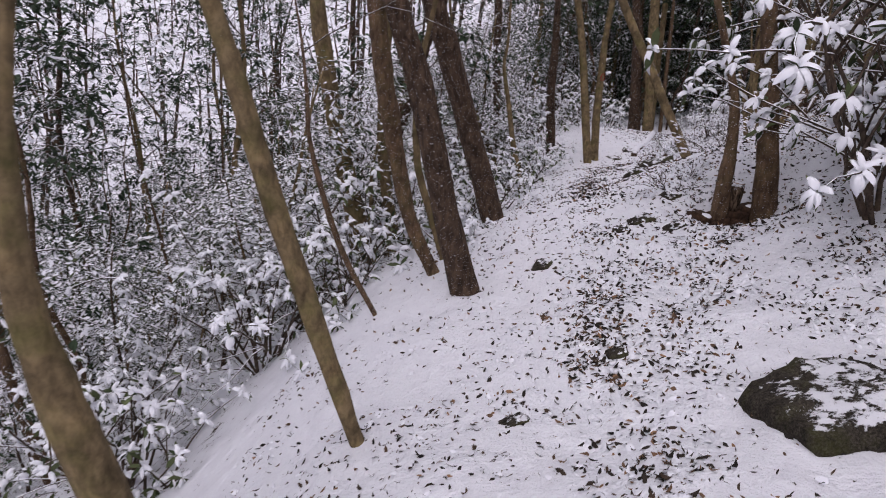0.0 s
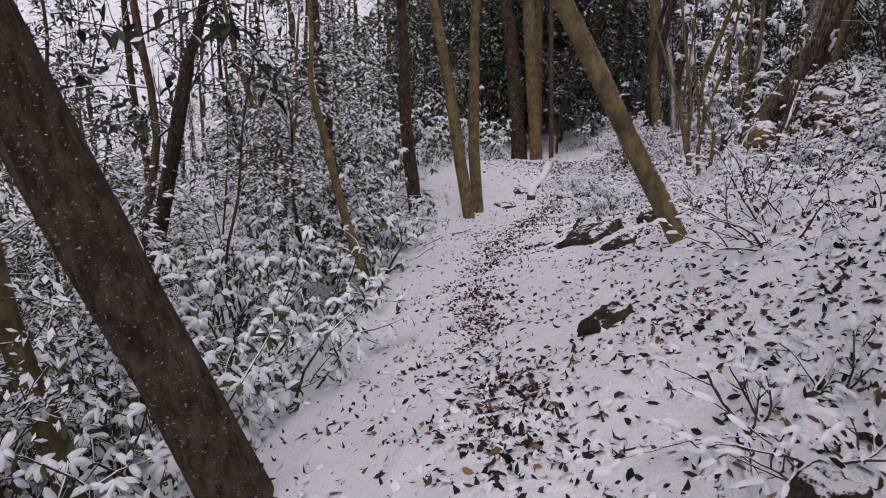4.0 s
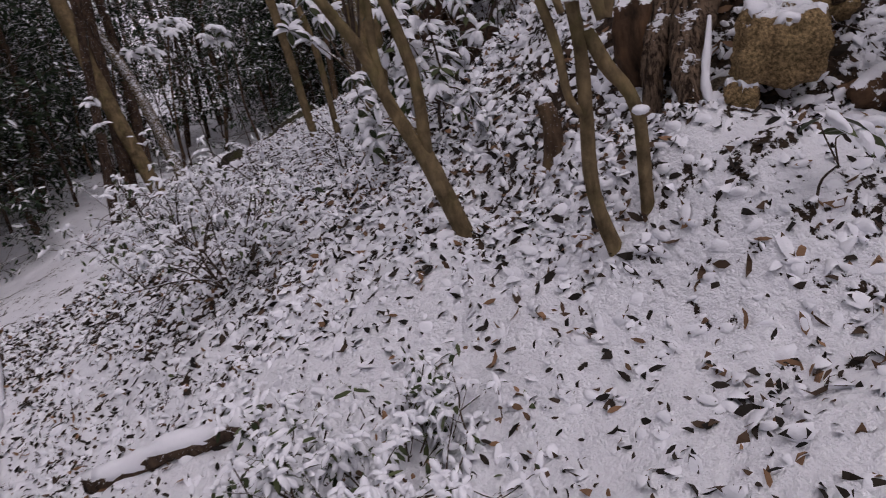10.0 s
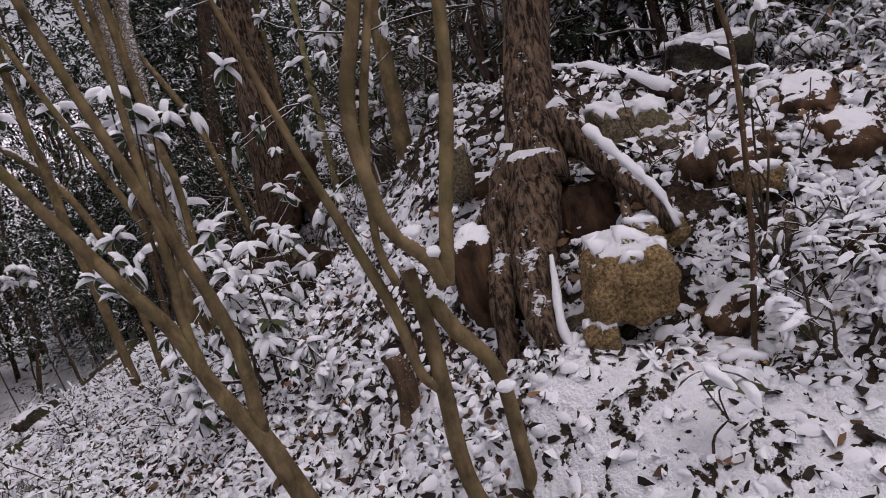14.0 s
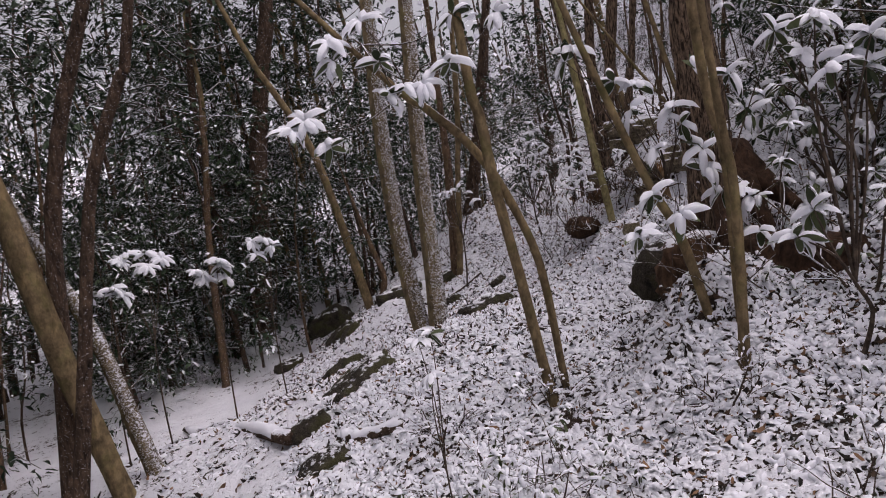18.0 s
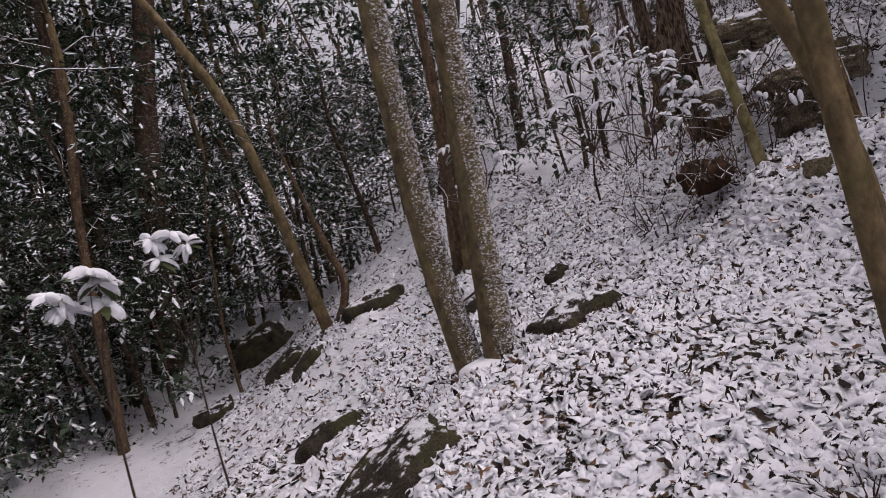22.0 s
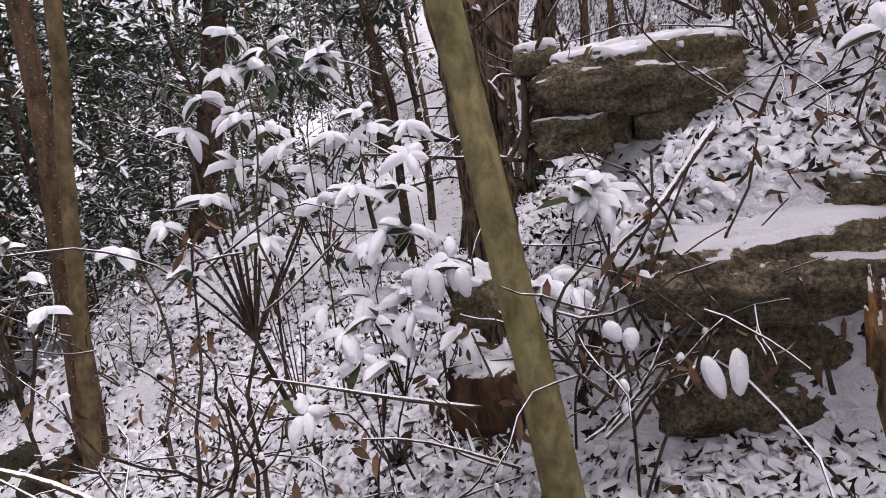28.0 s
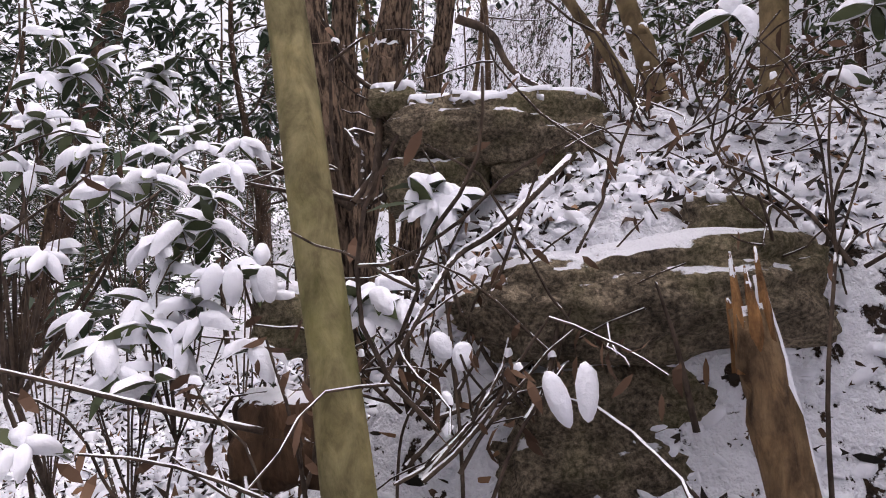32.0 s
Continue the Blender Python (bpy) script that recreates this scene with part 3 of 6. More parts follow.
# ---------------------------------------------------------------- trees along the walk
standing_tree([(-0.36, 3.09, -2.49, 0.044), (-0.61, 3.09, -1.78, 0.056), (-0.87, 3.09, -1.01, 0.056), (-1.02, 3.09, -0.5, 0.051), (-1.11, 3.09, -0.22, 0.046)], M_SMOOTH, "slender tree with smooth grey-brown bark beside the path", "tree", rise=5, limbs=5, seed=101)
standing_tree([(-1.06, 1.78, -1.74, 0.071), (-1.18, 1.78, -1.32, 0.067), (-1.24, 1.78, -0.97, 0.052), (-1.22, 1.78, -0.63, 0.037), (-1.18, 1.78, -0.29, 0.025)], M_SMOOTH, "slender tree with smooth grey-brown bark beside the path", "tree", rise=5, limbs=5, seed=102)
standing_tree([(-4.78, 6.94, -6.77, 0.089), (-5.04, 6.94, -5.72, 0.071), (-5.14, 6.94, -4.9, 0.062)], M_BROWN, "thin bare sapling in the snow", "sapling", rise=1.2, limbs=2, seed=103)
standing_tree([(0.2, 4.96, -2.35, 0.118), (0, 4.96, -1.75, 0.104), (-0.28, 4.96, -0.79, 0.093), (-0.5, 4.96, -0.24, 0.085)], M_DARK, "dark-barked tree flecked with snow", "tree", rise=5, limbs=5, seed=104)
standing_tree([(0.52, 7.1, -2.51, 0.131), (0.19, 7.1, -1.66, 0.119), (-0.17, 7.1, -0.71, 0.119), (-0.35, 7.1, -0.3, 0.116)], M_DARK, "dark-barked tree flecked with snow", "tree", rise=5, limbs=5, seed=105)
standing_tree([(-0.07, 5.63, -2.54, 0.061), (-0.33, 5.63, -2.02, 0.064), (-0.55, 5.63, -1.15, 0.075), (-0.72, 5.63, -0.28, 0.07)], M_BROWN, "reddish-brown slender tree on the slope", "tree", rise=5, limbs=5, seed=106)
standing_tree([(-1.15, 8.35, -3.15, 0.126), (-1.43, 8.35, -2.12, 0.113), (-1.64, 8.35, -1.11, 0.101), (-1.75, 8.35, -0.49, 0.092)], M_SMOOTH, "slender tree with smooth grey-brown bark beside the path", "tree", rise=5, limbs=5, seed=107)
standing_tree([(-0.5, 5.07, -2.76, 0.021), (-0.84, 5.07, -2.12, 0.025), (-1.08, 5.07, -1.36, 0.019)], M_BROWN, "thin bare sapling in the snow", "sapling", rise=1.2, limbs=2, seed=108)
standing_tree([(-0.67, 8.52, -3.46, 0.088), (-0.88, 8.56, -2.39, 0.071), (-0.94, 8.58, -1.32, 0.062), (-0.91, 8.57, -0.57, 0.055)], M_SMOOTH, "slender tree with smooth grey-brown bark beside the path", "tree", rise=5, limbs=5, seed=109)
standing_tree([(0.01, 5.93, -2.52, 0.037), (-0.16, 5.96, -2.07, 0.035), (-0.29, 5.99, -1.72, 0.033), (-0.35, 6, -1.3, 0.029), (-0.36, 6, -0.82, 0.026), (-0.31, 6, -0.54, 0.023)], M_SMOOTH, "slender tree with smooth grey-brown bark beside the path", "tree", rise=5, limbs=5, seed=110)
stump_tree = standing_tree([(2.72, 5.7, -1.61, 0.103), (2.61, 5.72, -1.06, 0.085), (2.51, 5.74, -0.62, 0.072), (2.45, 5.75, -0.42, 0.063)], M_BROWN, "brown trunk rising from an old cut stump", "tree", rise=5, limbs=5, seed=111)
stump_tree_2 = standing_tree([(2.35, 5.73, -1.48, 0.062), (2.32, 5.74, -1.07, 0.045), (2.25, 5.75, -0.74, 0.039), (2.13, 5.77, -0.44, 0.029)], M_BROWN, "brown trunk rising from an old cut stump", "tree", rise=5, limbs=5, seed=112)
standing_tree([(3.1, 8.52, -2.15, 0.062), (2.37, 8.65, -1, 0.056), (1.74, 8.75, 0, 0.05), (1.3, 8.85, 1, 0.045)], M_SMOOTH, "slender tree with smooth grey-brown bark beside the path", "tree", rise=5, limbs=5, seed=113)
standing_tree([(2.86, 14.12, -3.54, 0.089), (2.62, 14.18, -2.4, 0.082), (2.41, 14.24, -1.39, 0.073), (2.25, 14.28, -0.76, 0.068)], M_SMOOTH, "slender tree with smooth grey-brown bark beside the path", "tree", rise=5, limbs=5, seed=114)
painted_tree = standing_tree([(3.06, 14.52, -3.51, 0.09), (2.94, 14.55, -2.53, 0.081), (2.89, 14.56, -1.64, 0.072), (2.85, 14.57, -0.84, 0.063)], M_SMOOTH, "slender tree with a red paint mark on its bark", "tree", rise=5, limbs=5, seed=115)
standing_tree([(2.21, 15.08, -3.71, 0.116), (2.01, 15.13, -2.41, 0.094), (1.94, 15.15, -1.27, 0.079), (1.9, 15.16, -0.86, 0.073)], M_DARK, "dark-barked tree flecked with snow", "tree", rise=5, limbs=5, seed=116)
standing_tree([(0.91, 15.09, -3.08, 0.077), (0.77, 15.13, -1.94, 0.079), (0.65, 15.16, -0.8, 0.075)], M_DARK, "dark-barked tree flecked with snow", "tree", rise=5, limbs=5, seed=117)
standing_tree([(5.42, 19.26, -3.92, 0.139), (5.15, 19.33, -2.03, 0.132), (4.96, 19.38, -0.6, 0.118)], M_SMOOTH, "slender tree with smooth grey-brown bark beside the path", "tree", rise=5, limbs=5, seed=118)
standing_tree([(4.98, 19.61, -2.99, 0.148), (4.74, 19.67, -1.37, 0.132), (4.57, 19.72, -0.61, 0.12)], M_DARK, "dark-barked tree flecked with snow", "tree", rise=5, limbs=5, seed=119)
standing_tree([(5.88, 19.6, -4.05, 0.055), (5.68, 19.65, -2.06, 0.053), (5.53, 19.69, -0.58, 0.046)], M_BROWN, "thin bare sapling in the snow", "sapling", rise=1.2, limbs=2, seed=120)
standing_tree([(0.36, 13.13, -2.55, 0.042), (0.04, 13.21, -1.99, 0.036), (-0.18, 13.27, -1.34, 0.03), (-0.28, 13.3, -0.86, 0.025)], M_SMOOTH, "slender tree with smooth grey-brown bark beside the path", "tree", rise=5, limbs=5, seed=121)
standing_tree([(1.15, 11.33, -3.09, 0.047), (0.99, 11.37, -2.6, 0.045), (0.81, 11.42, -1.86, 0.036), (0.69, 11.45, -1.38, 0.028), (0.7, 11.45, -0.85, 0.021)], M_SMOOTH, "slender tree with smooth grey-brown bark beside the path", "tree", rise=5, limbs=5, seed=122)
standing_tree([(-0.79, 13.03, -1.86, 0.075), (-0.66, 13, -1.33, 0.06), (-0.49, 12.95, -0.87, 0.051)], M_DARK, "dark-barked tree flecked with snow", "tree", rise=5, limbs=5, seed=123)
standing_tree([(5.98, 12.156, -1.505, 0.112), (6.064, 12.144, -1.334, 0.104), (6.142, 12.135, -1.135, 0.087), (6.239, 12.082, -0.819, 0.083)], M_FURROW, "old tree with furrowed bark on the bank", "tree", rise=6, limbs=5, seed=124, rough=0.05, sides=24, foot=False)
standing_tree([(8.25, 14.63, -1.64, 0.193), (8.27, 14.59, -0.67, 0.163), (8.27, 14.58, 0.26, 0.13)], M_FURROW, "old tree with furrowed bark on the bank", "tree", rise=6, limbs=5, seed=125, rough=0.09, sides=20)
standing_tree([(7.36, 13.15, -1.15, 0.052), (7.37, 13.13, -0.66, 0.048), (7.37, 13.12, -0.31, 0.044)], M_SMOOTH, "slender tree with smooth grey-brown bark beside the path", "tree", rise=5, limbs=5, seed=126)
standing_tree([(5.59, 11.59, -2.1, 0.009), (5.61, 11.53, -1.73, 0.008), (5.63, 11.49, -1.27, 0.008), (5.62, 11.51, -1.05, 0.008)], M_BROWN, "thin bare sapling in the snow", "sapling", rise=1.2, limbs=2, seed=127)
standing_tree([(5.11, 10.99, -2.29, 0.018), (5.12, 10.93, -2.08, 0.015), (5.14, 10.86, -1.86, 0.014), (5.14, 10.83, -1.6, 0.013)], M_DARK, "dark-barked tree flecked with snow", "tree", rise=5, limbs=5, seed=128)
standing_tree([(8.46, 9.99, -2.16, 0.04), (8.44, 10.08, -1.75, 0.036), (8.43, 10.15, -1.52, 0.032)], M_SMOOTH, "slender tree with smooth grey-brown bark beside the path", "tree", rise=5, limbs=5, seed=129)
standing_tree([(8.49, 19.96, -3.22, 0.096), (8.33, 20.18, -1.95, 0.102), (8.16, 20.44, -0.19, 0.095), (7.96, 20.73, 0.87, 0.091), (7.91, 20.81, 1.86, 0.081), (7.94, 20.77, 2.4, 0.067)], M_SMOOTH, "slender tree with smooth grey-brown bark beside the path", "tree", rise=5, limbs=5, seed=130)
standing_tree([(8.87, 19.89, -3.07, 0.085), (8.72, 20.1, -1.85, 0.071), (8.56, 20.35, -1.04, 0.056), (8.46, 20.49, -0.53, 0.042)], M_TWIN, "leaning pole-thin trunk lined with snow", "tree", rise=1, limbs=0, seed=131)
standing_tree([(7.55, 23.42, -3.63, 0.172), (7.63, 23.31, -2.21, 0.156), (8.03, 22.72, 0.02, 0.139), (8.36, 22.22, 1.86, 0.115), (8.57, 21.91, 2.94, 0.107)], M_SMOOTH, "slender tree with smooth grey-brown bark beside the path", "tree", rise=5, limbs=5, seed=132)
standing_tree([(7.1, 14.88, -2.48, 0.035), (7.15, 14.81, -1.86, 0.032), (7.17, 14.77, -1.29, 0.028), (7.15, 14.8, -0.85, 0.024)], M_SMOOTH, "slender tree with smooth grey-brown bark beside the path", "tree", rise=5, limbs=5, seed=133)
standing_tree([(9.96, 17.26, -2.62, 0.098), (9.99, 17.37, -1.6, 0.09), (10.03, 17.40, -0.4, 0.083), (10.05, 17.36, 0.56, 0.077)], M_TWIN, "forked tree plastered with windblown snow", "tree", rise=5, limbs=5, seed=134, rough=0.03, sides=20)
standing_tree([(9.88, 17.10, -2.55, 0.112), (9.89, 17.06, -1.6, 0.09), (9.88, 17.0, -0.4, 0.081), (9.87, 16.93, 0.56, 0.075)], M_TWIN, "forked tree plastered with windblown snow", "tree", rise=5, limbs=5, seed=135, rough=0.03, sides=20)
standing_tree([(7.71, 16.04, -2.46, 0.035), (7.7, 16.12, -1.71, 0.038), (7.68, 16.19, -1.09, 0.038), (7.68, 16.22, -0.6, 0.038), (7.67, 16.26, -0.28, 0.035)], M_SMOOTH, "slender double-stemmed tree on the slope", "tree", rise=5, limbs=5, seed=136)
bent_tree = standing_tree([(7.9, 15.92, -2.51, 0.028), (7.89, 15.97, -1.68, 0.03), (7.86, 16.14, -1.11, 0.03), (7.83, 16.34, -0.74, 0.033), (7.78, 16.61, -0.43, 0.03), (7.75, 16.81, -0.24, 0.023)], M_SMOOTH, "slender tree bending under snowy leaves", "tree", rise=5, limbs=5, seed=137)
young_tree = standing_tree([(7.45, 14.88, -2.53, 0.027), (7.43, 14.97, -2.04, 0.031), (7.41, 15.08, -1.55, 0.031), (7.37, 15.28, -1.05, 0.025)], M_SMOOTH, "young bent tree carrying snow-laden leaves", "tree", rise=5, limbs=5, seed=138)
slim_tree = standing_tree([(7.31, 14.82, -2.49, 0.027), (7.31, 14.78, -1.7, 0.028), (7.32, 14.76, -1.09, 0.026), (7.31, 14.82, -0.63, 0.03)], M_SMOOTH, "young slim tree carrying snow-laden leaves", "tree", rise=5, limbs=5, seed=139)
standing_tree([(17.63, 22.17, -1.68, 0.218), (17.69, 21.77, 0.94, 0.193), (17.77, 21.33, 2.92, 0.174), (17.81, 21.1, 3.84, 0.161)], M_DARK, "dark-barked tree flecked with snow", "tree", rise=5, limbs=5, seed=140)
standing_tree([(7.82, 19.65, -2.14, 0.053), (7.85, 19.45, -1.17, 0.049), (7.88, 19.27, -0.45, 0.049), (7.94, 18.95, 0.24, 0.045), (7.95, 18.87, 0.42, 0.041)], M_DARK, "dark-barked tree flecked with snow", "tree", rise=5, limbs=5, seed=141)
standing_tree([(8.4, 20.24, -2.01, 0.078), (8.42, 20.12, -0.88, 0.069), (8.45, 19.93, -0.05, 0.064), (8.5, 19.64, 0.76, 0.06)], M_DARK, "dark-barked tree flecked with snow", "tree", rise=5, limbs=5, seed=142)
standing_tree([(14.37, 21.79, -3.14, 0.066), (14.39, 21.67, -0.99, 0.056), (14.43, 21.46, 0.58, 0.051)], M_BROWN, "thin bare sapling in the snow", "sapling", rise=1.2, limbs=2, seed=143)
standing_tree([(13.97, 18.98, -1.83, 0.067), (13.95, 19.17, -0.71, 0.059), (13.92, 19.42, 0.33, 0.059), (13.87, 19.89, 1.34, 0.051), (13.84, 20.13, 1.85, 0.043)], M_SMOOTH, "slender tree with smooth grey-brown bark beside the path", "tree", rise=5, limbs=5, seed=144)
standing_tree([(13.84, 18.7, -2.56, 0.051), (13.86, 18.51, -2.09, 0.048), (13.85, 18.62, -1.61, 0.044), (13.84, 18.71, -1.21, 0.033)], M_BROWN, "thin bare sapling in the snow", "sapling", rise=1.2, limbs=2, seed=145)
standing_tree([(12.63, 17.1, -1.24, 0.064), (12.62, 17.04, -0.46, 0.056), (12.61, 17.02, 0.23, 0.049)], M_BROWN, "reddish-brown slender tree on the slope", "tree", rise=5, limbs=5, seed=146)
standing_tree([(12.44, 16.97, -1.17, 0.038), (12.42, 16.88, -0.52, 0.037), (12.39, 16.77, 0.15, 0.037)], M_SMOOTH, "slender tree with smooth grey-brown bark beside the path", "tree", rise=5, limbs=5, seed=147)
standing_tree([(15.02, 16.88, -0.59, 0.104), (14.98, 16.74, -0.06, 0.101), (14.91, 16.48, 0.99, 0.092)], M_DARK, "dark-barked tree flecked with snow", "tree", rise=5, limbs=5, seed=148)
standing_tree([(10.191, 15.145, -1.760, 0.0446), (10.274, 15.172, -1.363, 0.0392), (10.403, 15.219, -0.790, 0.0366), (10.592, 15.292, 0.093, 0.0339)], M_OLIVE, "smooth olive-barked leaning tree before the ledge", "tree", rise=5, limbs=3, seed=149)
standing_tree([(11.214, 15.113, -0.973, 0.0767), (11.236, 15.128, -0.546, 0.0705), (11.268, 15.169, -0.110, 0.0633)], M_FURROW, "tree with deeply furrowed red-brown bark above the ledge", "tree", rise=6, limbs=5, seed=150, rough=0.09, sides=20)
standing_tree([(12.679, 14.858, -0.072, 0.0607), (12.695, 14.871, 0.230, 0.0598), (12.711, 14.857, 0.533, 0.0589)], M_FURROW, "tree with deeply furrowed red-brown bark above the ledge", "tree", rise=6, limbs=5, seed=151, rough=0.09, sides=20)
standing_tree([(12.302, 14.770, -0.105, 0.0803), (12.304, 14.720, 0.119, 0.0785), (12.299, 14.670, 0.370, 0.0731)], M_FURROW, "tree with deeply furrowed red-brown bark above the ledge", "tree", rise=6, limbs=5, seed=152, rough=0.09, sides=20)
standing_tree([(12.934, 14.376, 0.072, 0.0508), (12.931, 14.318, 0.368, 0.0482), (12.928, 14.251, 0.664, 0.0455)], M_FURROW, "tree with deeply furrowed red-brown bark above the ledge", "tree", rise=6, limbs=5, seed=153, rough=0.09, sides=20)
standing_tree([(10.833, 13.950, -0.769, 0.0642), (10.835, 13.926, -0.554, 0.0437), (10.842, 13.885, -0.232, 0.0366)], M_SMOOTH, "slender tree with smooth grey-brown bark beside the path", "tree", rise=5, limbs=5, seed=154)
standing_tree([(11.159, 14.087, -0.358, 0.0339), (11.177, 14.116, -0.190, 0.0330), (11.191, 14.144, -0.093, 0.0312)], M_SMOOTH, "slender tree with smooth grey-brown bark beside the path", "tree", rise=5, limbs=5, seed=155)
standing_tree([(11.058, 14.238, -0.427, 0.0169), (11.086, 14.321, -0.251, 0.0169), (11.110, 14.394, -0.137, 0.0169)], M_SMOOTH, "slender tree with smooth grey-brown bark beside the path", "tree", rise=5, limbs=5, seed=156)

# ---------------------------------------------------------------- rocks


def ground_rock(x, y, w, d, hgt, turn=0.0, seed=1, mat=None, label="", up=0.30):
    """A flat outcrop that barely breaks the snow, lying with the slope."""
    e = 0.12
    n = Vector((ground_z(x - e, y) - ground_z(x + e, y), ground_z(x, y - e) - ground_z(x, y + e), 2 * e)).normalized()
    ob = rock((0, 0, 0), (w * 1.15, d * 1.15, hgt), 0, 0, seed, mat or M_WET, label, 0.45, False, "rock", 4)
    tilt = Vector((0, 0, 1)).rotation_difference(n).to_matrix().to_4x4()
    ob.matrix_world = Matrix.Translation((x, y, ground_z(x, y) - hgt * up)) @ tilt @ pose(0, 0, 0, 4, -6, turn)
    return ob


ground_rock(1.78, 2.48, 0.62, 0.6, 0.5, 10, 1, label="broken dark rock at the edge of the path", up=0.22)
for n_, (x_, y_, w_, t_) in enumerate(((0.46, 2.91, 0.15, 20), (0.81, 5.03, 0.17, 60), (2.03, 6.06, 0.18, 30), (1.66, 5.52, 0.2, 5), (1.48, 5.46, 0.14, 70), (1.86, 5.26, 0.17, 40), (2.05, 7.42, 0.24, 20), (1.05, 3.4, 0.12, 0), (2.76, 10.45, 0.15, 15))):
    ground_rock(x_, y_, w_, w_ * 0.8, w_ * 0.6, t_, 2 + n_, up=0.22)
ground_rock(3.19, 10.55, 0.50, 0.24, 0.24, 62, 5, label="dark rock slab half covered by snow", up=0.2)
ground_rock(3.03, 10.01, 0.46, 0.38, 0.26, 35, 6, label="dark rock slab half covered by snow", up=0.2)
ground_rock(3.5, 9.9, 0.20, 0.26, 0.20, 0, 7, up=0.2)
ground_rock(2.95, 9.3, 0.26, 0.22, 0.16, 15, 8)
ground_rock(3.52, 14.65, 0.30, 0.3, 0.26, 10, 9, label="dark stone on the path's outer edge")
ground_rock(3.97, 15.38, 0.28, 0.3, 0.24, 40, 10, label="dark stone on the path's outer edge")
ground_rock(6.75, 18.1, 0.36, 0.3, 0.26, 20, 11)
ground_rock(5.95, 18.05, 0.2, 0.15, 0.08, 0, 12)
for n_, (x_, y_, w_, h_, t_) in enumerate(((10.4, 18.3, 0.48, 0.26, -70), (9.08, 17.78, 0.70, 0.26, -52), (8.43, 18.08, 0.34, 0.28, -60), (16.7, 20.35, 0.95, 1.1, -80), (17.9, 20.8, 0.9, 0.9, -80), (13.15, 18.15, 0.65, 0.36, -84), (10.0, 16.58, 0.55, 0.30, -60), (14.2, 19.5, 0.6, 0.24, -84), (14.5, 20.6, 0.5, 0.32, -84), (11.03, 16.47, 0.2, 0.16, -84), (11.68, 17.15, 0.24, 0.2, -84), (12.62, 17.34, 0.32, 0.28, -84), (12.98, 18.94, 0.42, 0.2, -84), (7.8, 17.8, 0.4, 0.16, -70))):
    ground_rock(x_, y_, w_, w_ * 0.7, h_ * 1.2, t_, 20 + n_, up=0.16, label="dark slab of rock showing through the snow")

# ---------------------------------------------------------------- more makers


def lump(size, seed, flat=0.6, detail=2):
    """A soft lump of snow."""
    bm = bmesh.new()
    bmesh.ops.create_icosphere(bm, subdivisions=detail, radius=1.0)
    off = Vector(np.random.default_rng(seed).uniform(-50, 50, 3))
    for v in bm.verts:
        v.co *= 1 + 0.25 * noise.noise(v.co * 1.4 + off)
        v.co = Vector((v.co.x * size / 2, v.co.y * size / 2, v.co.z * size / 2 * flat))
    me = bpy.data.meshes.new("snow_lump")
    bm.to_mesh(me)
    bm.free()
    me.materials.append(M_SNOW)
    me.polygons.foreach_set("use_smooth", [True] * len(me.polygons))
    return me


def add_lump(top, at, size, seed, flat=0.6):
    ob = part("snow_lump", lump(size, seed, flat), top, "lump of fresh snow")
    ob.location = Vector(at) - top.location


def dress(top, spots, length, seed, count=(5, 8), loaded=0.95, fine=True, twig_from=None, hang=0.35):
    """Snow-laden leaf rosettes on a tree at the given places, each on a twig from the tree's stem."""
    rng = np.random.default_rng(seed)
    o = np.array(top.location)
    leaves, snow, wood = Soup(), Soup(), Soup()
    for k, s in enumerate(spots):
        p = np.array(s) - o
        if twig_from is not None:
            q = np.array(twig_from[k % len(twig_from)]) - o
            m = (p + q) / 2 + rng.normal(0, 0.05, 3)
            tube(wood, spline([(*q, 0.006), (*m, 0.0045), (*p, 0.003)], 4), 5, 0.0, None, close=False)
        whorl(leaves, snow, p, (rng.normal(0, 0.4), rng.normal(0, 0.4), 0.8 - hang), rng, int(rng.integers(*count)), length, loaded, fine)
    if twig_from is not None:
        part("twig", wood.mesh("twig", [M_TWIG]), top)
    part("foliage", leaves.mesh("foliage", [M_LEAF], False), top, "dark green leathery leaves", "stuff")
    part("snow_load", snow.mesh("snow_load", [M_SNOW]), top, "pillows of fresh snow", "stuff")


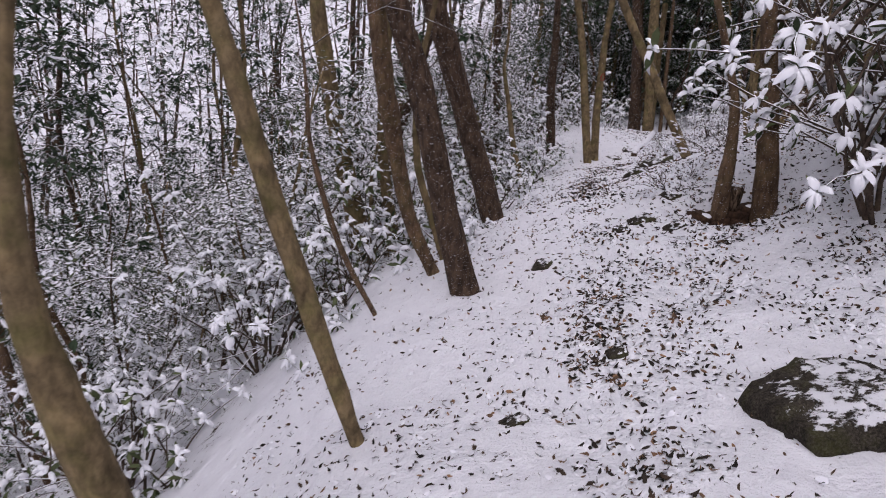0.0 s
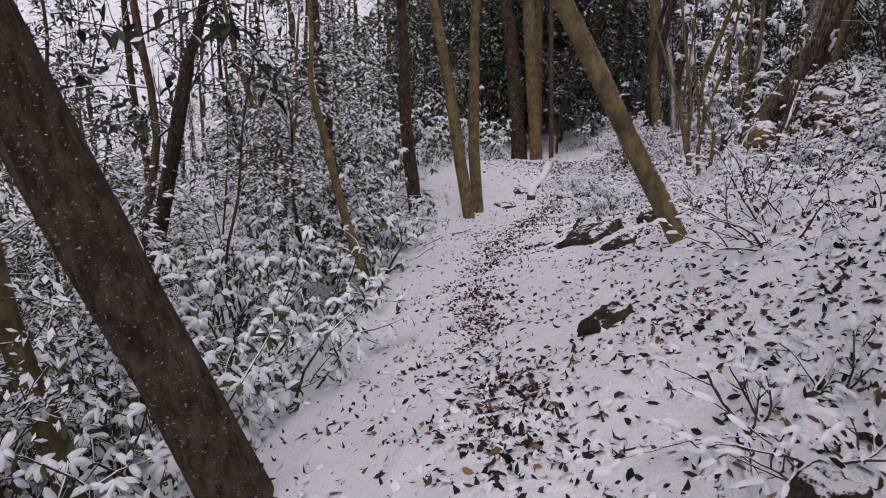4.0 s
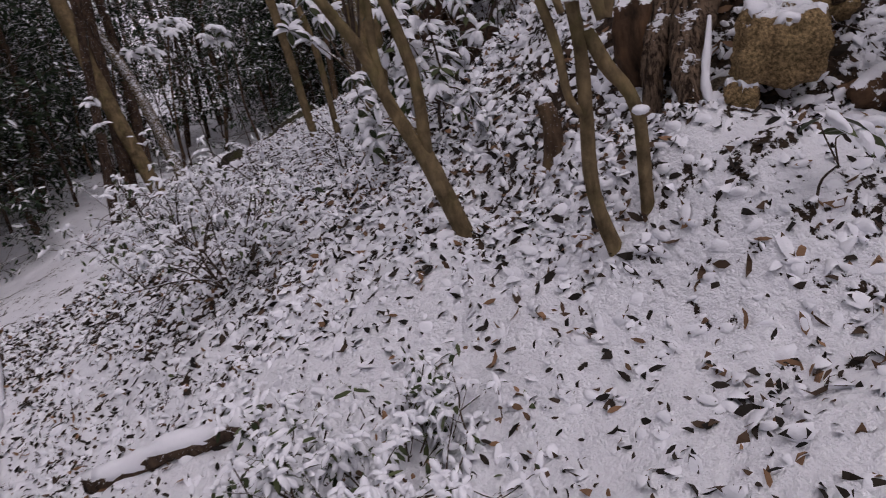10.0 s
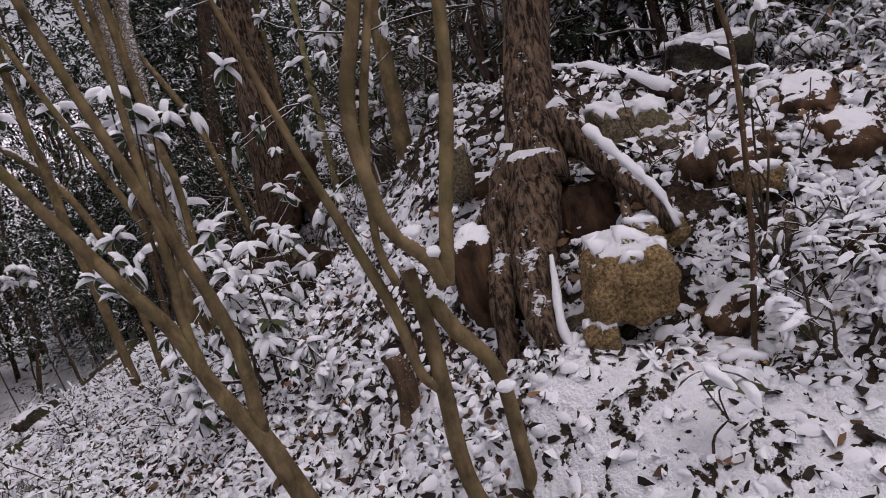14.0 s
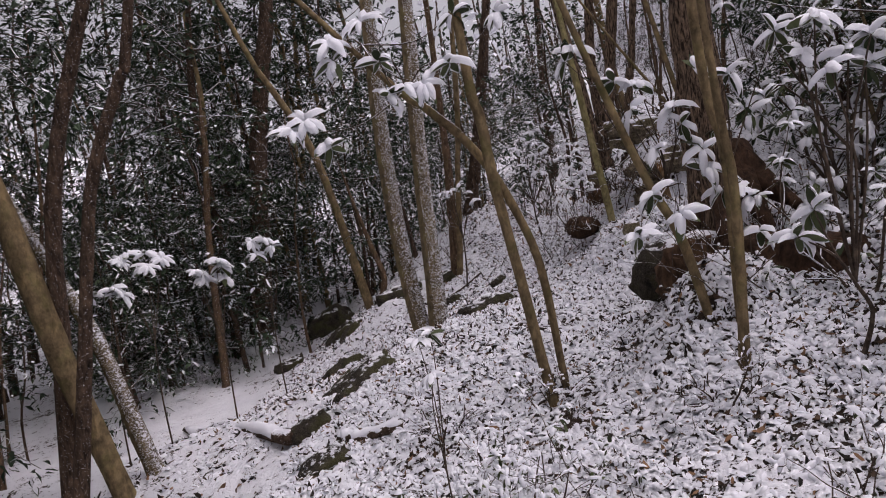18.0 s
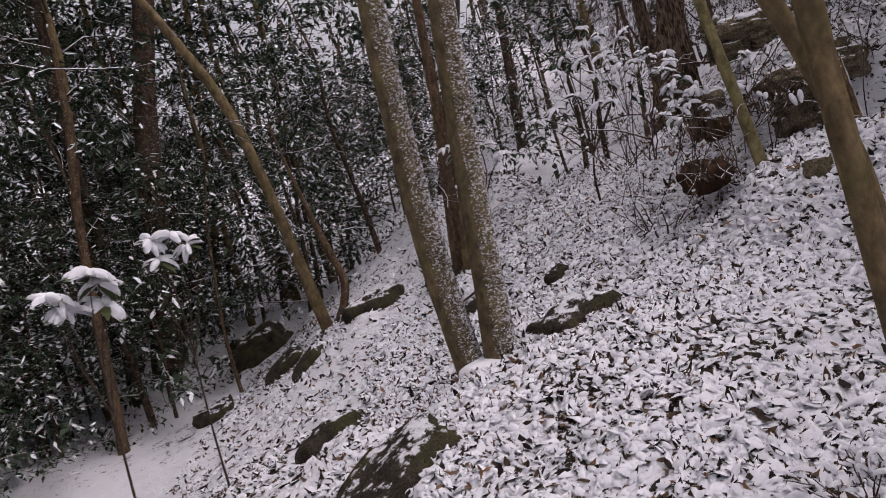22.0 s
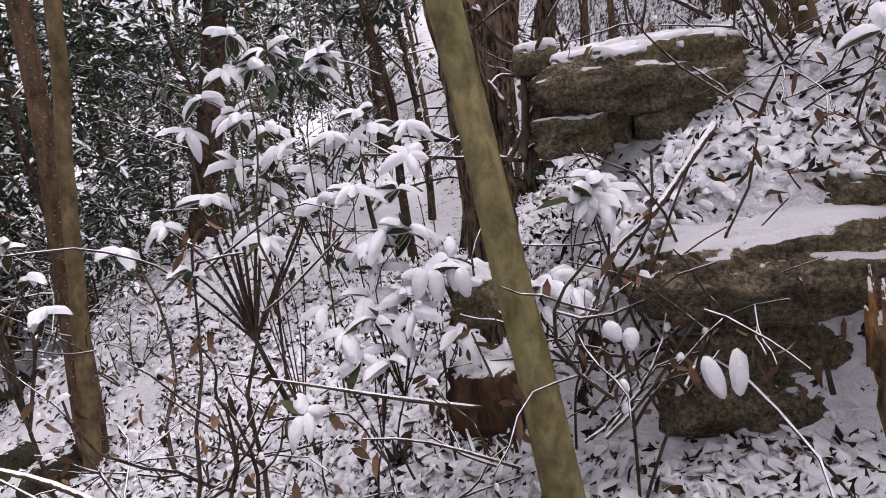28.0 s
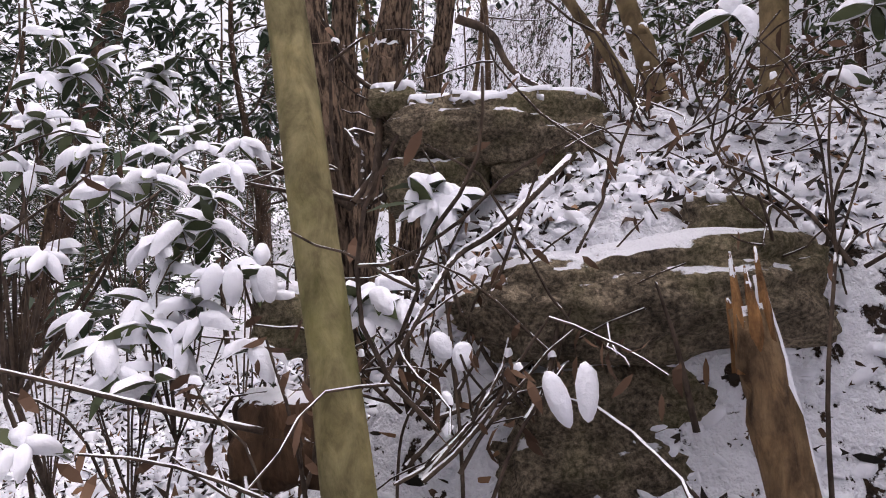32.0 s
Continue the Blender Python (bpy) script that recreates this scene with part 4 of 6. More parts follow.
def sprig(foot, spots, length, seed, label, count=(5, 8), radius=0.008, loaded=0.92, name="evergreen_sapling"):
    """A small evergreen: one thin stem from the ground, with a twig to each leaf rosette."""
    rng = np.random.default_rng(seed)
    top = tagged(new(name), label, "sapling")
    mid = np.mean(np.array(spots), axis=0)[:2]
    x, y = mid + (np.array(foot) - mid) * min(1.0, 0.3 / (np.linalg.norm(np.array(foot) - mid) + 1e-6))
    o = np.array([x, y, ground_z(x, y)])
    top.location = o
    pts = [np.array(s) - o for s in spots]
    hub = np.mean(pts, axis=0)
    hub[2] = min(p[2] for p in pts) * 0.6
    st = Soup()
    tube(st, spline([(0, 0, -0.08, radius * 1.3), (*(hub * 0.5 + rng.normal(0, 0.02, 3)), radius), (*hub, radius * 0.8)], 4), 6, 0.0, None)
    stem = part("stem", st.mesh("stem", [M_TWIG]), top)
    leaves, snow = Soup(), Soup()
    for p in pts:
        tw = Soup()
        m = hub * 0.45 + p * 0.55 + rng.normal(0, 0.03, 3) + np.array([0, 0, 0.03])
        tube(tw, spline([(*hub, radius * 0.7), (*m, radius * 0.55), (*p, radius * 0.35)], 3), 5, 0.0, None, close=False)
        part("twig", tw.mesh("twig", [M_TWIG]), stem)
        whorl(leaves, snow, p, (rng.normal(0, 0.3), rng.normal(0, 0.3), 0.7), rng, int(rng.integers(*count)), length, loaded, True)
    part("foliage", leaves.mesh("foliage", [M_LEAF], False), top, "dark green leathery leaves", "stuff")
    part("snow_load", snow.mesh("snow_load", [M_SNOW]), top, "pillows of fresh snow", "stuff")
    return top


def twig_bush(x, y, height, spread, stems, seed, label="bare twiggy bush furred with snow", leaves_too=0):
    """A bare bush of thin forking twigs with snow along them."""
    rng = np.random.default_rng(seed)
    top = tagged(new("twig_bush"), label, "shrub")
    top.location = (x, y, ground_z(x, y))
    snow, leaves = Soup(), Soup()
    for i in range(stems):
        a = i / stems * 6.28 + rng.uniform(-0.6, 0.6)
        st, ends = Soup(), []
        way = (math.cos(a) * spread, math.sin(a) * spread, height * rng.uniform(0.8, 1.2))
        branching(st, (0.06 * math.cos(a), 0.06 * math.sin(a), -0.06), way, math.hypot(height, spread) * rng.uniform(0.6, 1.0), 0.006, rng, 2, ends, 0.05, 4, (2, 5))
        part("stem", st.mesh("stem", [M_TWIG]), top)
        for q, e in ends:
            d = e * 1.0
            d[2] *= 0.4
            fr = turn_to(d, 0.0)
            ln = rng.uniform(0.03, 0.075)
            pad(snow, q - fr[0] * ln * 0.4, fr, ln, ln * rng.uniform(0.2, 0.38), 0.1, ln * 0.18, rng, 2, 6)
            if rng.uniform() < leaves_too:
                whorl(leaves, snow, q, e, rng, 4, 0.055, 0.8)
    part("snow_load", snow.mesh("snow_load", [M_SNOW]), top, "snow lying on the twigs", "stuff")
    if leaves.v:
        part("foliage", leaves.mesh("foliage", [M_LEAF], False), top, "", "stuff")
    return top


def log(a, b, radius, seed, label, mat=None, lift=0.5, name="fallen_log", snow=True):
    """A fallen log or stick lying along the ground from a to b (x, y), snow along its top."""
    rng = np.random.default_rng(seed)
    top = tagged(new(name), label, "log" if radius > 0.02 else "stick")
    n = 7
    rows = []
    for i in range(n):
        t = i / (n - 1)
        x, y = a[0] + (b[0] - a[0]) * t, a[1] + (b[1] - a[1]) * t
        rows.append([x, y, ground_z(x, y) + radius * lift, radius * rng.uniform(0.85, 1.1)])
    z = np.array([r[2] for r in rows])
    fit = np.polyfit(range(n), z, 1)
    o = np.array([rows[0][0], rows[0][1], rows[0][2]])
    top.location = o
    for i, r in enumerate(rows):
        r[2] = 0.35 * r[2] + 0.65 * (np.polyval(fit, i)) + rng.normal(0, radius * 0.15)
        r[0] += rng.normal(0, radius * 0.3)
    line = spline(rows, 3)
    line[:, :3] -= o
    st = Soup()
    tube(st, line, 9, 0.08, rng)
    part("wood", st.mesh("wood", [mat or M_DARK]), top)
    if snow:
        sn = line.copy()
        sn[:, 2] += line[:, 3] * 0.42
        sn[:, 3] = line[:, 3] * 0.95 * (1 + 0.1 * rng.standard_normal(len(sn)))
        ss = Soup()
        tube(ss, sn[1:-1], 9, 0.08, rng)
        part("snow_ridge", ss.mesh("snow_ridge", [M_SNOW]), top, "ridge of fresh snow")
    return top


# ---------------------------------------------------------------- the forked trees on the bank


def forked(label, stems, blobs=(), limbs=True, mat=None):
    rng = np.random.default_rng(len(label))
    first = stems[0][0][0]
    top = tagged(new("tree"), label, "tree")
    top.location = (first[0], first[1], ground_z(first[0], first[1]))
    o = np.array(top.location)
    for k, (rows, rise) in enumerate(stems):
        rows = [list(r) for r in rows]
        if k == 0 or abs(rows[0][2] - o[2]) < 0.3:
            r0 = rows[0]
            d = np.array(rows[1][:3]) - np.array(r0[:3])
            rows = [[r0[0] - d[0] * 0.2, r0[1] - d[1] * 0.2, min(r0[2], o[2]) - 0.15, r0[3] * 1.35]] + rows
        if rise:
            d = np.array(rows[-1][:3]) - np.array(rows[-2][:3])
            d /= np.linalg.norm(d)
            p, r = np.array(rows[-1][:3]), rows[-1][3]
            for i in range(1, 4):
                d = d * 0.85 + np.array([0, 0, 0.15]) + rng.normal(0, 0.06, 3)
                d /= np.linalg.norm(d)
                p = p + d * rise / 3
                rows.append([*p, r * (1 - 0.25 * i)])
        pts = spline(rows, 4)
        pts[:, :3] -= o
        if rise:
            high = pts
        st = Soup()
        tube(st, pts, 12, 0.04, rng)
        part("stem", st.mesh("stem", [mat or M_SMOOTH]), top)
    if limbs:
        wood, ends = Soup(), []
        for _ in range(5):
            q = high[rng.integers(len(high) - 6, len(high)), :3]
            branching(wood, q, (rng.normal(), rng.normal(), 0.8), rng.uniform(0.5, 1.1), 0.008, rng, 2, ends, 0.02)
        part("branchwork", wood.mesh("branchwork", [M_TWIG]), top, "bare twigs edged with snow", "stuff")
    for k, (at, size) in enumerate(blobs):
        add_lump(top, at, size, 300 + k)
    return top


forked("forked olive-barked tree leaning over the snowy bank", [([(5.58, 13.12, -2.57, 0.043), (5.52, 13.21, -2.21, 0.039), (5.45, 13.31, -1.92, 0.028), (5.4, 13.38, -1.66, 0.025), (5.33, 13.48, -1.44, 0.022)], 2.2), ([(5.51, 13.23, -2.11, 0.029), (5.51, 13.22, -1.82, 0.025), (5.49, 13.25, -1.62, 0.024), (5.47, 13.28, -1.48, 0.022)], 2.5), ([(5.44, 13.32, -1.9, 0.021), (5.43, 13.34, -1.71, 0.018), (5.43, 13.34, -1.58, 0.017), (5.43, 13.33, -1.47, 0.016)], 1.8), ([(5.58, 13.12, -2.57, 0.02), (5.53, 13.2, -2.19, 0.022), (5.5, 13.24, -2.07, 0.021)], 0)])
forked("many-stemmed smooth tree with snow in its forks", [([(5.26, 12.33, -2.43, 0.029), (5.22, 12.38, -2.19, 0.024), (5.22, 12.38, -1.93, 0.023), (5.22, 12.38, -1.74, 0.022), (5.21, 12.39, -1.59, 0.022)], 0), ([(5.32, 12.24, -2.4, 0.023), (5.32, 12.24, -2.2, 0.022), (5.31, 12.25, -1.94, 0.021), (5.26, 12.32, -1.79, 0.024), (5.23, 12.36, -1.68, 0.022)], 0), ([(5.21, 12.39, -1.93, 0.014), (5.19, 12.42, -1.87, 0.014), (5.18, 12.44, -1.71, 0.015), (5.16, 12.47, -1.57, 0.015)], 1.0), ([(5.18, 12.28, -1.65, 0.024), (5.17, 12.31, -1.57, 0.021), (5.15, 12.38, -1.48, 0.018), (5.14, 12.4, -1.36, 0.02), (5.14, 12.4, -1.15, 0.021), (5.17, 12.31, -0.88, 0.018)], 2.5), ([(5.18, 12.28, -1.65, 0.021), (5.2, 12.24, -1.46, 0.018), (5.22, 12.18, -1.22, 0.018), (5.23, 12.13, -0.92, 0.016)], 2.5), ([(5.15, 12.4, -1.62, 0.012), (5.14, 12.42, -1.49, 0.011), (5.15, 12.37, -1.19, 0.012), (5.18, 12.28, -0.88, 0.01)], 2.0)],
       [((5.25, 12.21, -1.19), 0.045), ((5.26, 12.18, -1.23), 0.035), ((5.21, 12.23, -1.47), 0.035), ((5.18, 12.30, -1.56), 0.06), ((5.19, 12.35, -1.50), 0.07), ((5.24, 12.38, -1.00), 0.035), ((5.21, 12.41, -1.15), 0.03), ((5.11, 12.17, -1.91), 0.05)])

# the broken stub beside them, frayed at its foot
stub = standing_tree([(5.78, 12.77, ground_z(5.78, 12.77), 0.045), (5.77, 12.76, ground_z(5.78, 12.77) + 0.12, 0.04), (5.75, 12.78, ground_z(5.78, 12.77) + 0.22, 0.034)], M_BROWN, "short broken tree stub with frayed bark", "tree_stump", rise=0, limbs=0, seed=9, flare=1.6)
part("broken_top", lump(0.05, 5), stub, "snow on the broken end").location = (-0.03, 0.0, 0.23)

# roots of the big tree: a thick buttress, an arching root over a hollow, and the bare soil under them
roots = tagged(new("root_mass"), "bare spreading roots of the old tree over washed-out soil", "roots")
RB = np.array([6.0, 12.14, -1.5])
roots.location = RB
rr = np.random.default_rng(12)
for rows_, white_ in (
        ([(6.0, 12.16, -1.42, 0.106), (5.905, 12.18, -1.609, 0.092), (5.79, 12.197, -1.777, 0.075), (5.663, 12.177, -1.934, 0.055), (5.573, 12.134, -2.07, 0.03)], False),
        ([(6.03, 12.20, -1.38, 0.08), (5.96, 12.264, -1.53, 0.07), (5.863, 12.297, -1.713, 0.06), (5.754, 12.32, -1.86, 0.045), (5.70, 12.33, -2.10, 0.03)], False),
        ([(6.09, 12.08, -1.28, 0.075), (6.033, 11.965, -1.425, 0.055), (5.97, 11.876, -1.529, 0.045), (5.898, 11.789, -1.627, 0.033), (5.84, 11.74, -1.74, 0.02)], True),
        ([(5.97, 11.876, -1.529, 0.022), (5.88, 11.87, -1.68, 0.016), (5.80, 11.87, -1.80, 0.011)], False),
        ([(6.10, 12.20, -1.40, 0.06), (6.15, 12.33, -1.52, 0.05), (6.12, 12.47, -1.66, 0.03)], False)):
    line_ = spline(rows_, 5)
    line_[:, :3] -= RB
    st = Soup()
    tube(st, line_, 12, 0.09, rr)
    root_ = part("root", st.mesh("root", [M_FURROW]), roots)
    if white_:
        sn_ = line_[4:].copy()
        sn_[:, :3] += np.array([-0.014, -0.016, 0.0]) + np.outer(line_[4:, 3], (-0.2, -0.25, 0.75))
        sn_[:, 3] = sn_[:, 3] * 0.42 * (1 + 0.15 * rr.standard_normal(len(sn_)))
        st = Soup()
        tube(st, sn_, 9, 0.12, rr)
        part("snow_ridge", st.mesh("snow_ridge", [M_SNOW]), root_, "ridge of fresh snow along the root")
st = Soup()
sn_ = spline([(5.72, 12.115, -1.72, 0.006), (5.68, 12.115, -1.82, 0.013), (5.63, 12.115, -1.92, 0.016), (5.59, 12.09, -2.01, 0.012)], 4)
sn_[:, :3] -= RB
tube(st, sn_, 9, 0.15, rr)
part("snow_ridge", st.mesh("snow_ridge", [M_SNOW]), roots, "drift of snow against the root")
# the hollow is a solid lump, its shade given by the dark colour
rock((6.06, 12.02, -1.72), (0.24, 0.24, 0.36), -81, 0, 31, M_STUMP_SHADE, "dark lump standing in for the shaded hollow under the arching root", 0.3, False, "soil_bank", 4)
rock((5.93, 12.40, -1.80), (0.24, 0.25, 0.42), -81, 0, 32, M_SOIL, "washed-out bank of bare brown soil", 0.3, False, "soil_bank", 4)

# the undercut earth bank below the second old tree; a dark lump gives its hollow's shade
for n_, (x_, y_, z_, w_, d_, h_, mat_, lab_) in enumerate(((8.15, 14.62, -1.98, 1.0, 0.5, 0.7, M_SOIL, "undercut bank of dark bare earth"), (7.82, 14.3, -2.0, 1.15, 0.5, 0.62, M_STUMP_SHADE, "dark lump standing in for the shaded hollow of earth and roots"), (8.4, 14.95, -1.95, 0.6, 0.4, 0.5, M_WET, "dark rock under the earth bank"))):
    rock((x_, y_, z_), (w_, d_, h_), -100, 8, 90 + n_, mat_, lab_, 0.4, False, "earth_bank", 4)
rr = np.random.default_rng(19)
roots_2 = tagged(new("root_mass"), "gnarled roots of the old tree over the undercut bank", "roots")
roots_2.location = (8.4, 14.45, -1.25)
for goal in ((-0.55, 0.25, -0.45), (-0.62, -0.05, -0.40), (-0.35, 0.5, -0.45), (-0.5, -0.3, -0.3)):
    g = np.array(goal)
    st = Soup()
    tube(st, spline([(*(g * 0.1 + np.array([0, 0, 0.2])), 0.13), (*(g * 0.5 + np.array([0, 0, 0.06])), 0.09), (*g, 0.035)], 5), 9, 0.10, rr)
    part("root", st.mesh("root", [M_STUMP_SHADE]), roots_2)

# snow packed between the two plastered trunks
ground_x, ground_y = 9.84, 17.19
pack = tagged(new("snow_mound", lump(0.38, 77, 0.5, 3)), "mound of snow packed round the tree feet", "snow")
pack.location = (ground_x, ground_y, ground_z(ground_x, ground_y) - 0.03)

# ---------------------------------------------------------------- stones of the bank
for n_, (x_, y_, z_, w_, h_, mat_, lab_) in enumerate((
        (5.70, 11.895, -1.835, 0.28, 0.27, M_SAND, "ochre sandstone block with a snow cap"),
        (5.93, 11.81, -1.745, 0.22, 0.12, M_SAND, "flat ochre stone with a snow cap"),
        (6.37, 11.84, -1.45, 0.33, 0.30, M_LEDGE, "grey sandstone outcrop on the bank"),
        (7.03, 11.48, -1.19, 0.40, 0.20, M_ROCK, "dark snow-capped rock at the top of the bank"),
        (6.92, 11.49, -1.34, 0.38, 0.15, M_ROCK, "dark rock under the capped one on the bank"),
        (6.27, 12.53, -1.40, 0.13, 0.25, M_LEDGE, "grey mossy stone beside the old tree"),
        (5.61, 12.0, -1.98, 0.11, 0.11, M_SAND, "small ochre stone at the bank's foot"),
        (5.60, 11.62, -2.13, 0.17, 0.12, M_SAND, "small ochre stone at the bank's foot"),
        (6.55, 11.62, -1.50, 0.26, 0.16, M_LEDGE, "grey sandstone outcrop on the bank"),
        (6.05, 11.45, -1.66, 0.16, 0.10, M_SAND, "small ochre stone in the bank"))):
    rock((x_, y_, z_), (w_, w_ * 0.9, h_), -78, 6, 40 + n_, mat_, lab_, 0.5, True, "rock", 4)

for n_, (t_) in enumerate(((6.13, 11.64), (6.01, 11.40), (6.20, 11.14), (5.83, 11.62), (5.76, 12.06), (6.38, 11.21), (5.94, 11.14), (6.30, 11.73), (6.19, 11.46), (6.39, 12.45), (5.75, 11.35))):
    ground_rock(t_[0], t_[1], 0.14 + 0.04 * (n_ % 4), 0.12 + 0.04 * (n_ % 3), 0.20, n_ * 50, 110 + n_, (M_SOIL, M_LEDGE, M_SOIL)[n_ % 3], ("patch of bare brown earth on the bank", "grey stone set in the bank", "patch of bare brown earth on the bank")[n_ % 3], up=0.27)

# ---------------------------------------------------------------- the old stump by the path
SX, SY = 2.48, 5.78
SZ = ground_z(SX, SY)
old = tagged(new("tree_stump"), "old rotten dark stump with sprawling roots and a cut stem", "stump")
old.location = (SX, SY, SZ)
rr = np.random.default_rng(14)
for dx, dy, top_z, r0 in ((-0.24, -0.03, 0.13, 0.13), (0.02, 0.0, 0.20, 0.14), (0.20, 0.03, 0.24, 0.12), (-0.08, -0.16, 0.09, 0.12)):
    st = Soup()
    tube(st, spline([(dx * 1.5, dy * 1.5 - 0.05, -0.15, r0 * 1.5), (dx, dy, 0.06, r0 * 1.05), (dx * 0.9, dy * 0.9, top_z, r0 * 0.8)], 4), 14, 0.13, rr)
    part("stump_lobe", st.mesh("stump_lobe", [M_STUMP_SHADE]), old)
for a_, ln_ in ((200, 0.42), (235, 0.36), (275, 0.30), (320, 0.34), (165, 0.38)):
    c_, s_ = math.cos(radians(a_)), math.sin(radians(a_))
    st = Soup()
    tube(st, spline([(0.1 * c_, 0.1 * s_, 0.12, 0.07), (0.6 * ln_ * c_, 0.6 * ln_ * s_, 0.03, 0.055), (ln_ * c_, ln_ * s_, -0.08, 0.03)], 4), 8, 0.12, rr)
    part("root", st.mesh("root", [M_STUMP_SHADE]), old)
st = Soup()
tube(st, [(0.0, 0.0, 0.1, 0.062), (0.01, 0.0, 0.3, 0.056), (0.015, 0.0, 0.44, 0.055)], 14, 0.05, rr)
cut_stem = part("cut_stem", st.mesh("cut_stem", [M_FURROW]), old, "sawn-off brown stem")
st = Soup()
tube(st, [(0.015, 0.0, 0.438, 0.05), (0.015, 0.0, 0.446, 0.05)], 14, 0.04, rr)
part("cut_face", st.mesh("cut_face", [M_WOOD]), cut_stem, "pale sawn face")
for at_, s_ in (((2.27, 5.74, SZ + 0.12), 0.12), ((2.66, 5.80, SZ + 0.225), 0.11), ((2.40, 5.62, SZ + 0.085), 0.08), ((2.2, 5.6, SZ + 0.02), 0.12)):
    add_lump(old, at_, s_, int(s_ * 100), 0.45)
dress(stump_tree, [(2.64, 5.92, -0.44), (2.64, 5.83, -0.54), (2.59, 5.83, -0.70), (2.70, 5.72, -0.50), (2.73, 5.77, -0.64)], 0.12, 21, twig_from=[(2.74, 6.07, -0.55)])
dress(stump_tree_2, [(1.93, 5.82, -0.65), (2.01, 5.78, -0.72), (2.20, 5.91, -0.54), (2.26, 5.87, -0.63), (2.31, 5.88, -0.73), (2.34, 5.89, -0.52), (2.22, 5.94, -0.45)], 0.11, 22, twig_from=[(2.45, 6.09, -0.68)])

# the red mark on the path-side tree
rm = Soup()
o_ = np.array(painted_tree.location)
mk = np.array([2.925, 14.50, -1.78]) - o_
rt = np.array([0.90, 0.43, 0])
rm_pts = [mk + rt * 0.042 * math.cos(k_ / 14 * 6.28) * (1 + 0.2 * math.sin(3 * k_)) + np.array([0, 0, 0.075 * math.sin(k_ / 14 * 6.28)]) for k_ in range(14)]
tube(rm, spline([(*p, 0.012) for p in rm_pts] + [(*rm_pts[0], 0.012)], 2), 6, 0.1, np.random.default_rng(2))
part("paint_mark", rm.mesh("paint_mark", [M_RED]), painted_tree, "weathered red paint ring")

# ---------------------------------------------------------------- logs and sticks
log((4.33, 14.55), (4.69, 13.68), 0.055, 51, "snow-topped log lying across the path")
log((4.80, 16.48), (3.93, 14.90), 0.07, 52, "snow-buried log edging the path", lift=0.2)
log((12.10, 21.39), (8.21, 18.24), 0.06, 53, "snowy fallen log in the hollow")
log((8.02, 17.73), (7.89, 17.17), 0.05, 54, "snowy fallen log in the hollow")
log((4.10, 12.54), (2.96, 10.67), 0.022, 55, "snow-lined fallen branch beside the path", name="fallen_branch")
log((3.35, 10.54), (2.59, 10.11), 0.018, 56, "snow-lined fallen branch beside the path", name="fallen_branch")
log((2.01, 12.76), (2.27, 12.94), 0.010, 57, "thin dark stick on the snow", name="stick", snow=False, lift=0.8)
log((2.40, 12.99), (2.65, 13.05), 0.016, 58, "short dark stick on the snow", name="stick", lift=0.6)
log((1.77, 12.06), (2.10, 12.44), 0.010, 59, "thin dark stick on the snow", name="stick", snow=False, lift=0.8)
log((3.43, 11.43), (3.89, 11.93), 0.024, 60, "snow-lined fallen branch beside the path", name="fallen_branch")
log((6.83, 12.14), (6.52, 11.62), 0.03, 61, "snowy dead branch on the bank", name="fallen_branch")
log((12.00, 17.31), (12.04, 16.76), 0.014, 62, "thin leaning branch on the snow", name="stick", snow=False, lift=2.5)

# ---------------------------------------------------------------- bushes in the clearing
twig_bush(5.49, 14.73, 0.6, 0.26, 16, 71, leaves_too=0.45)
twig_bush(4.45, 12.80, 0.36, 0.40, 20, 72, "low bush bowed to the ground by snow", 0.9)
twig_bush(6.25, 16.19, 0.5, 0.32, 16, 73, leaves_too=0.6)
twig_bush(2.06, 6.24, 0.25, 0.3, 8, 74)
twig_bush((10.58, 15.76)[0], (10.58, 15.76)[1], 0.45, 0.3, 9, 75)
twig_bush(2.9, 7.6, 0.3, 0.35, 8, 76)
twig_bush(3.35, 8.3, 0.35, 0.35, 9, 77)
twig_bush((5.62, 11.35)[0], (5.62, 11.35)[1], 0.3, 0.22, 7, 78, "brushy undergrowth on the bank under snow", 0.1)
twig_bush((5.94, 11.37)[0], (5.94, 11.37)[1], 0.25, 0.22, 6, 79, "brushy undergrowth on the bank under snow", 0.1)
twig_bush((5.85, 11.14)[0], (5.85, 11.14)[1], 0.3, 0.25, 7, 80, "brushy undergrowth on the bank under snow", 0.1)
twig_bush((7.80, 16.01)[0], (7.80, 16.01)[1], 0.25, 0.3, 8, 81)
twig_bush((6.98, 15.02)[0], (6.98, 15.02)[1], 0.25, 0.25, 8, 82)
twig_bush((13.45, 17.25)[0], (13.45, 17.25)[1], 0.4, 0.3, 8, 83)
twig_bush((7.75, 16.84)[0], (7.75, 16.84)[1], 0.3, 0.25, 8, 84)

# evergreen shrubs: five kinds, set out by hand along the walk
shrubs = [make_shrub(90 + k, *q) for k, q in enumerate((
    (0.55, 0.45, 6, 0.10, 0.85), (0.9, 0.6, 7, 0.11, 0.62), (1.35, 0.7, 7, 0.12, 0.58), (0.35, 0.40, 6, 0.08, 0.9), (1.8, 0.8, 12, 0.10, 0.9)))]
used = set()


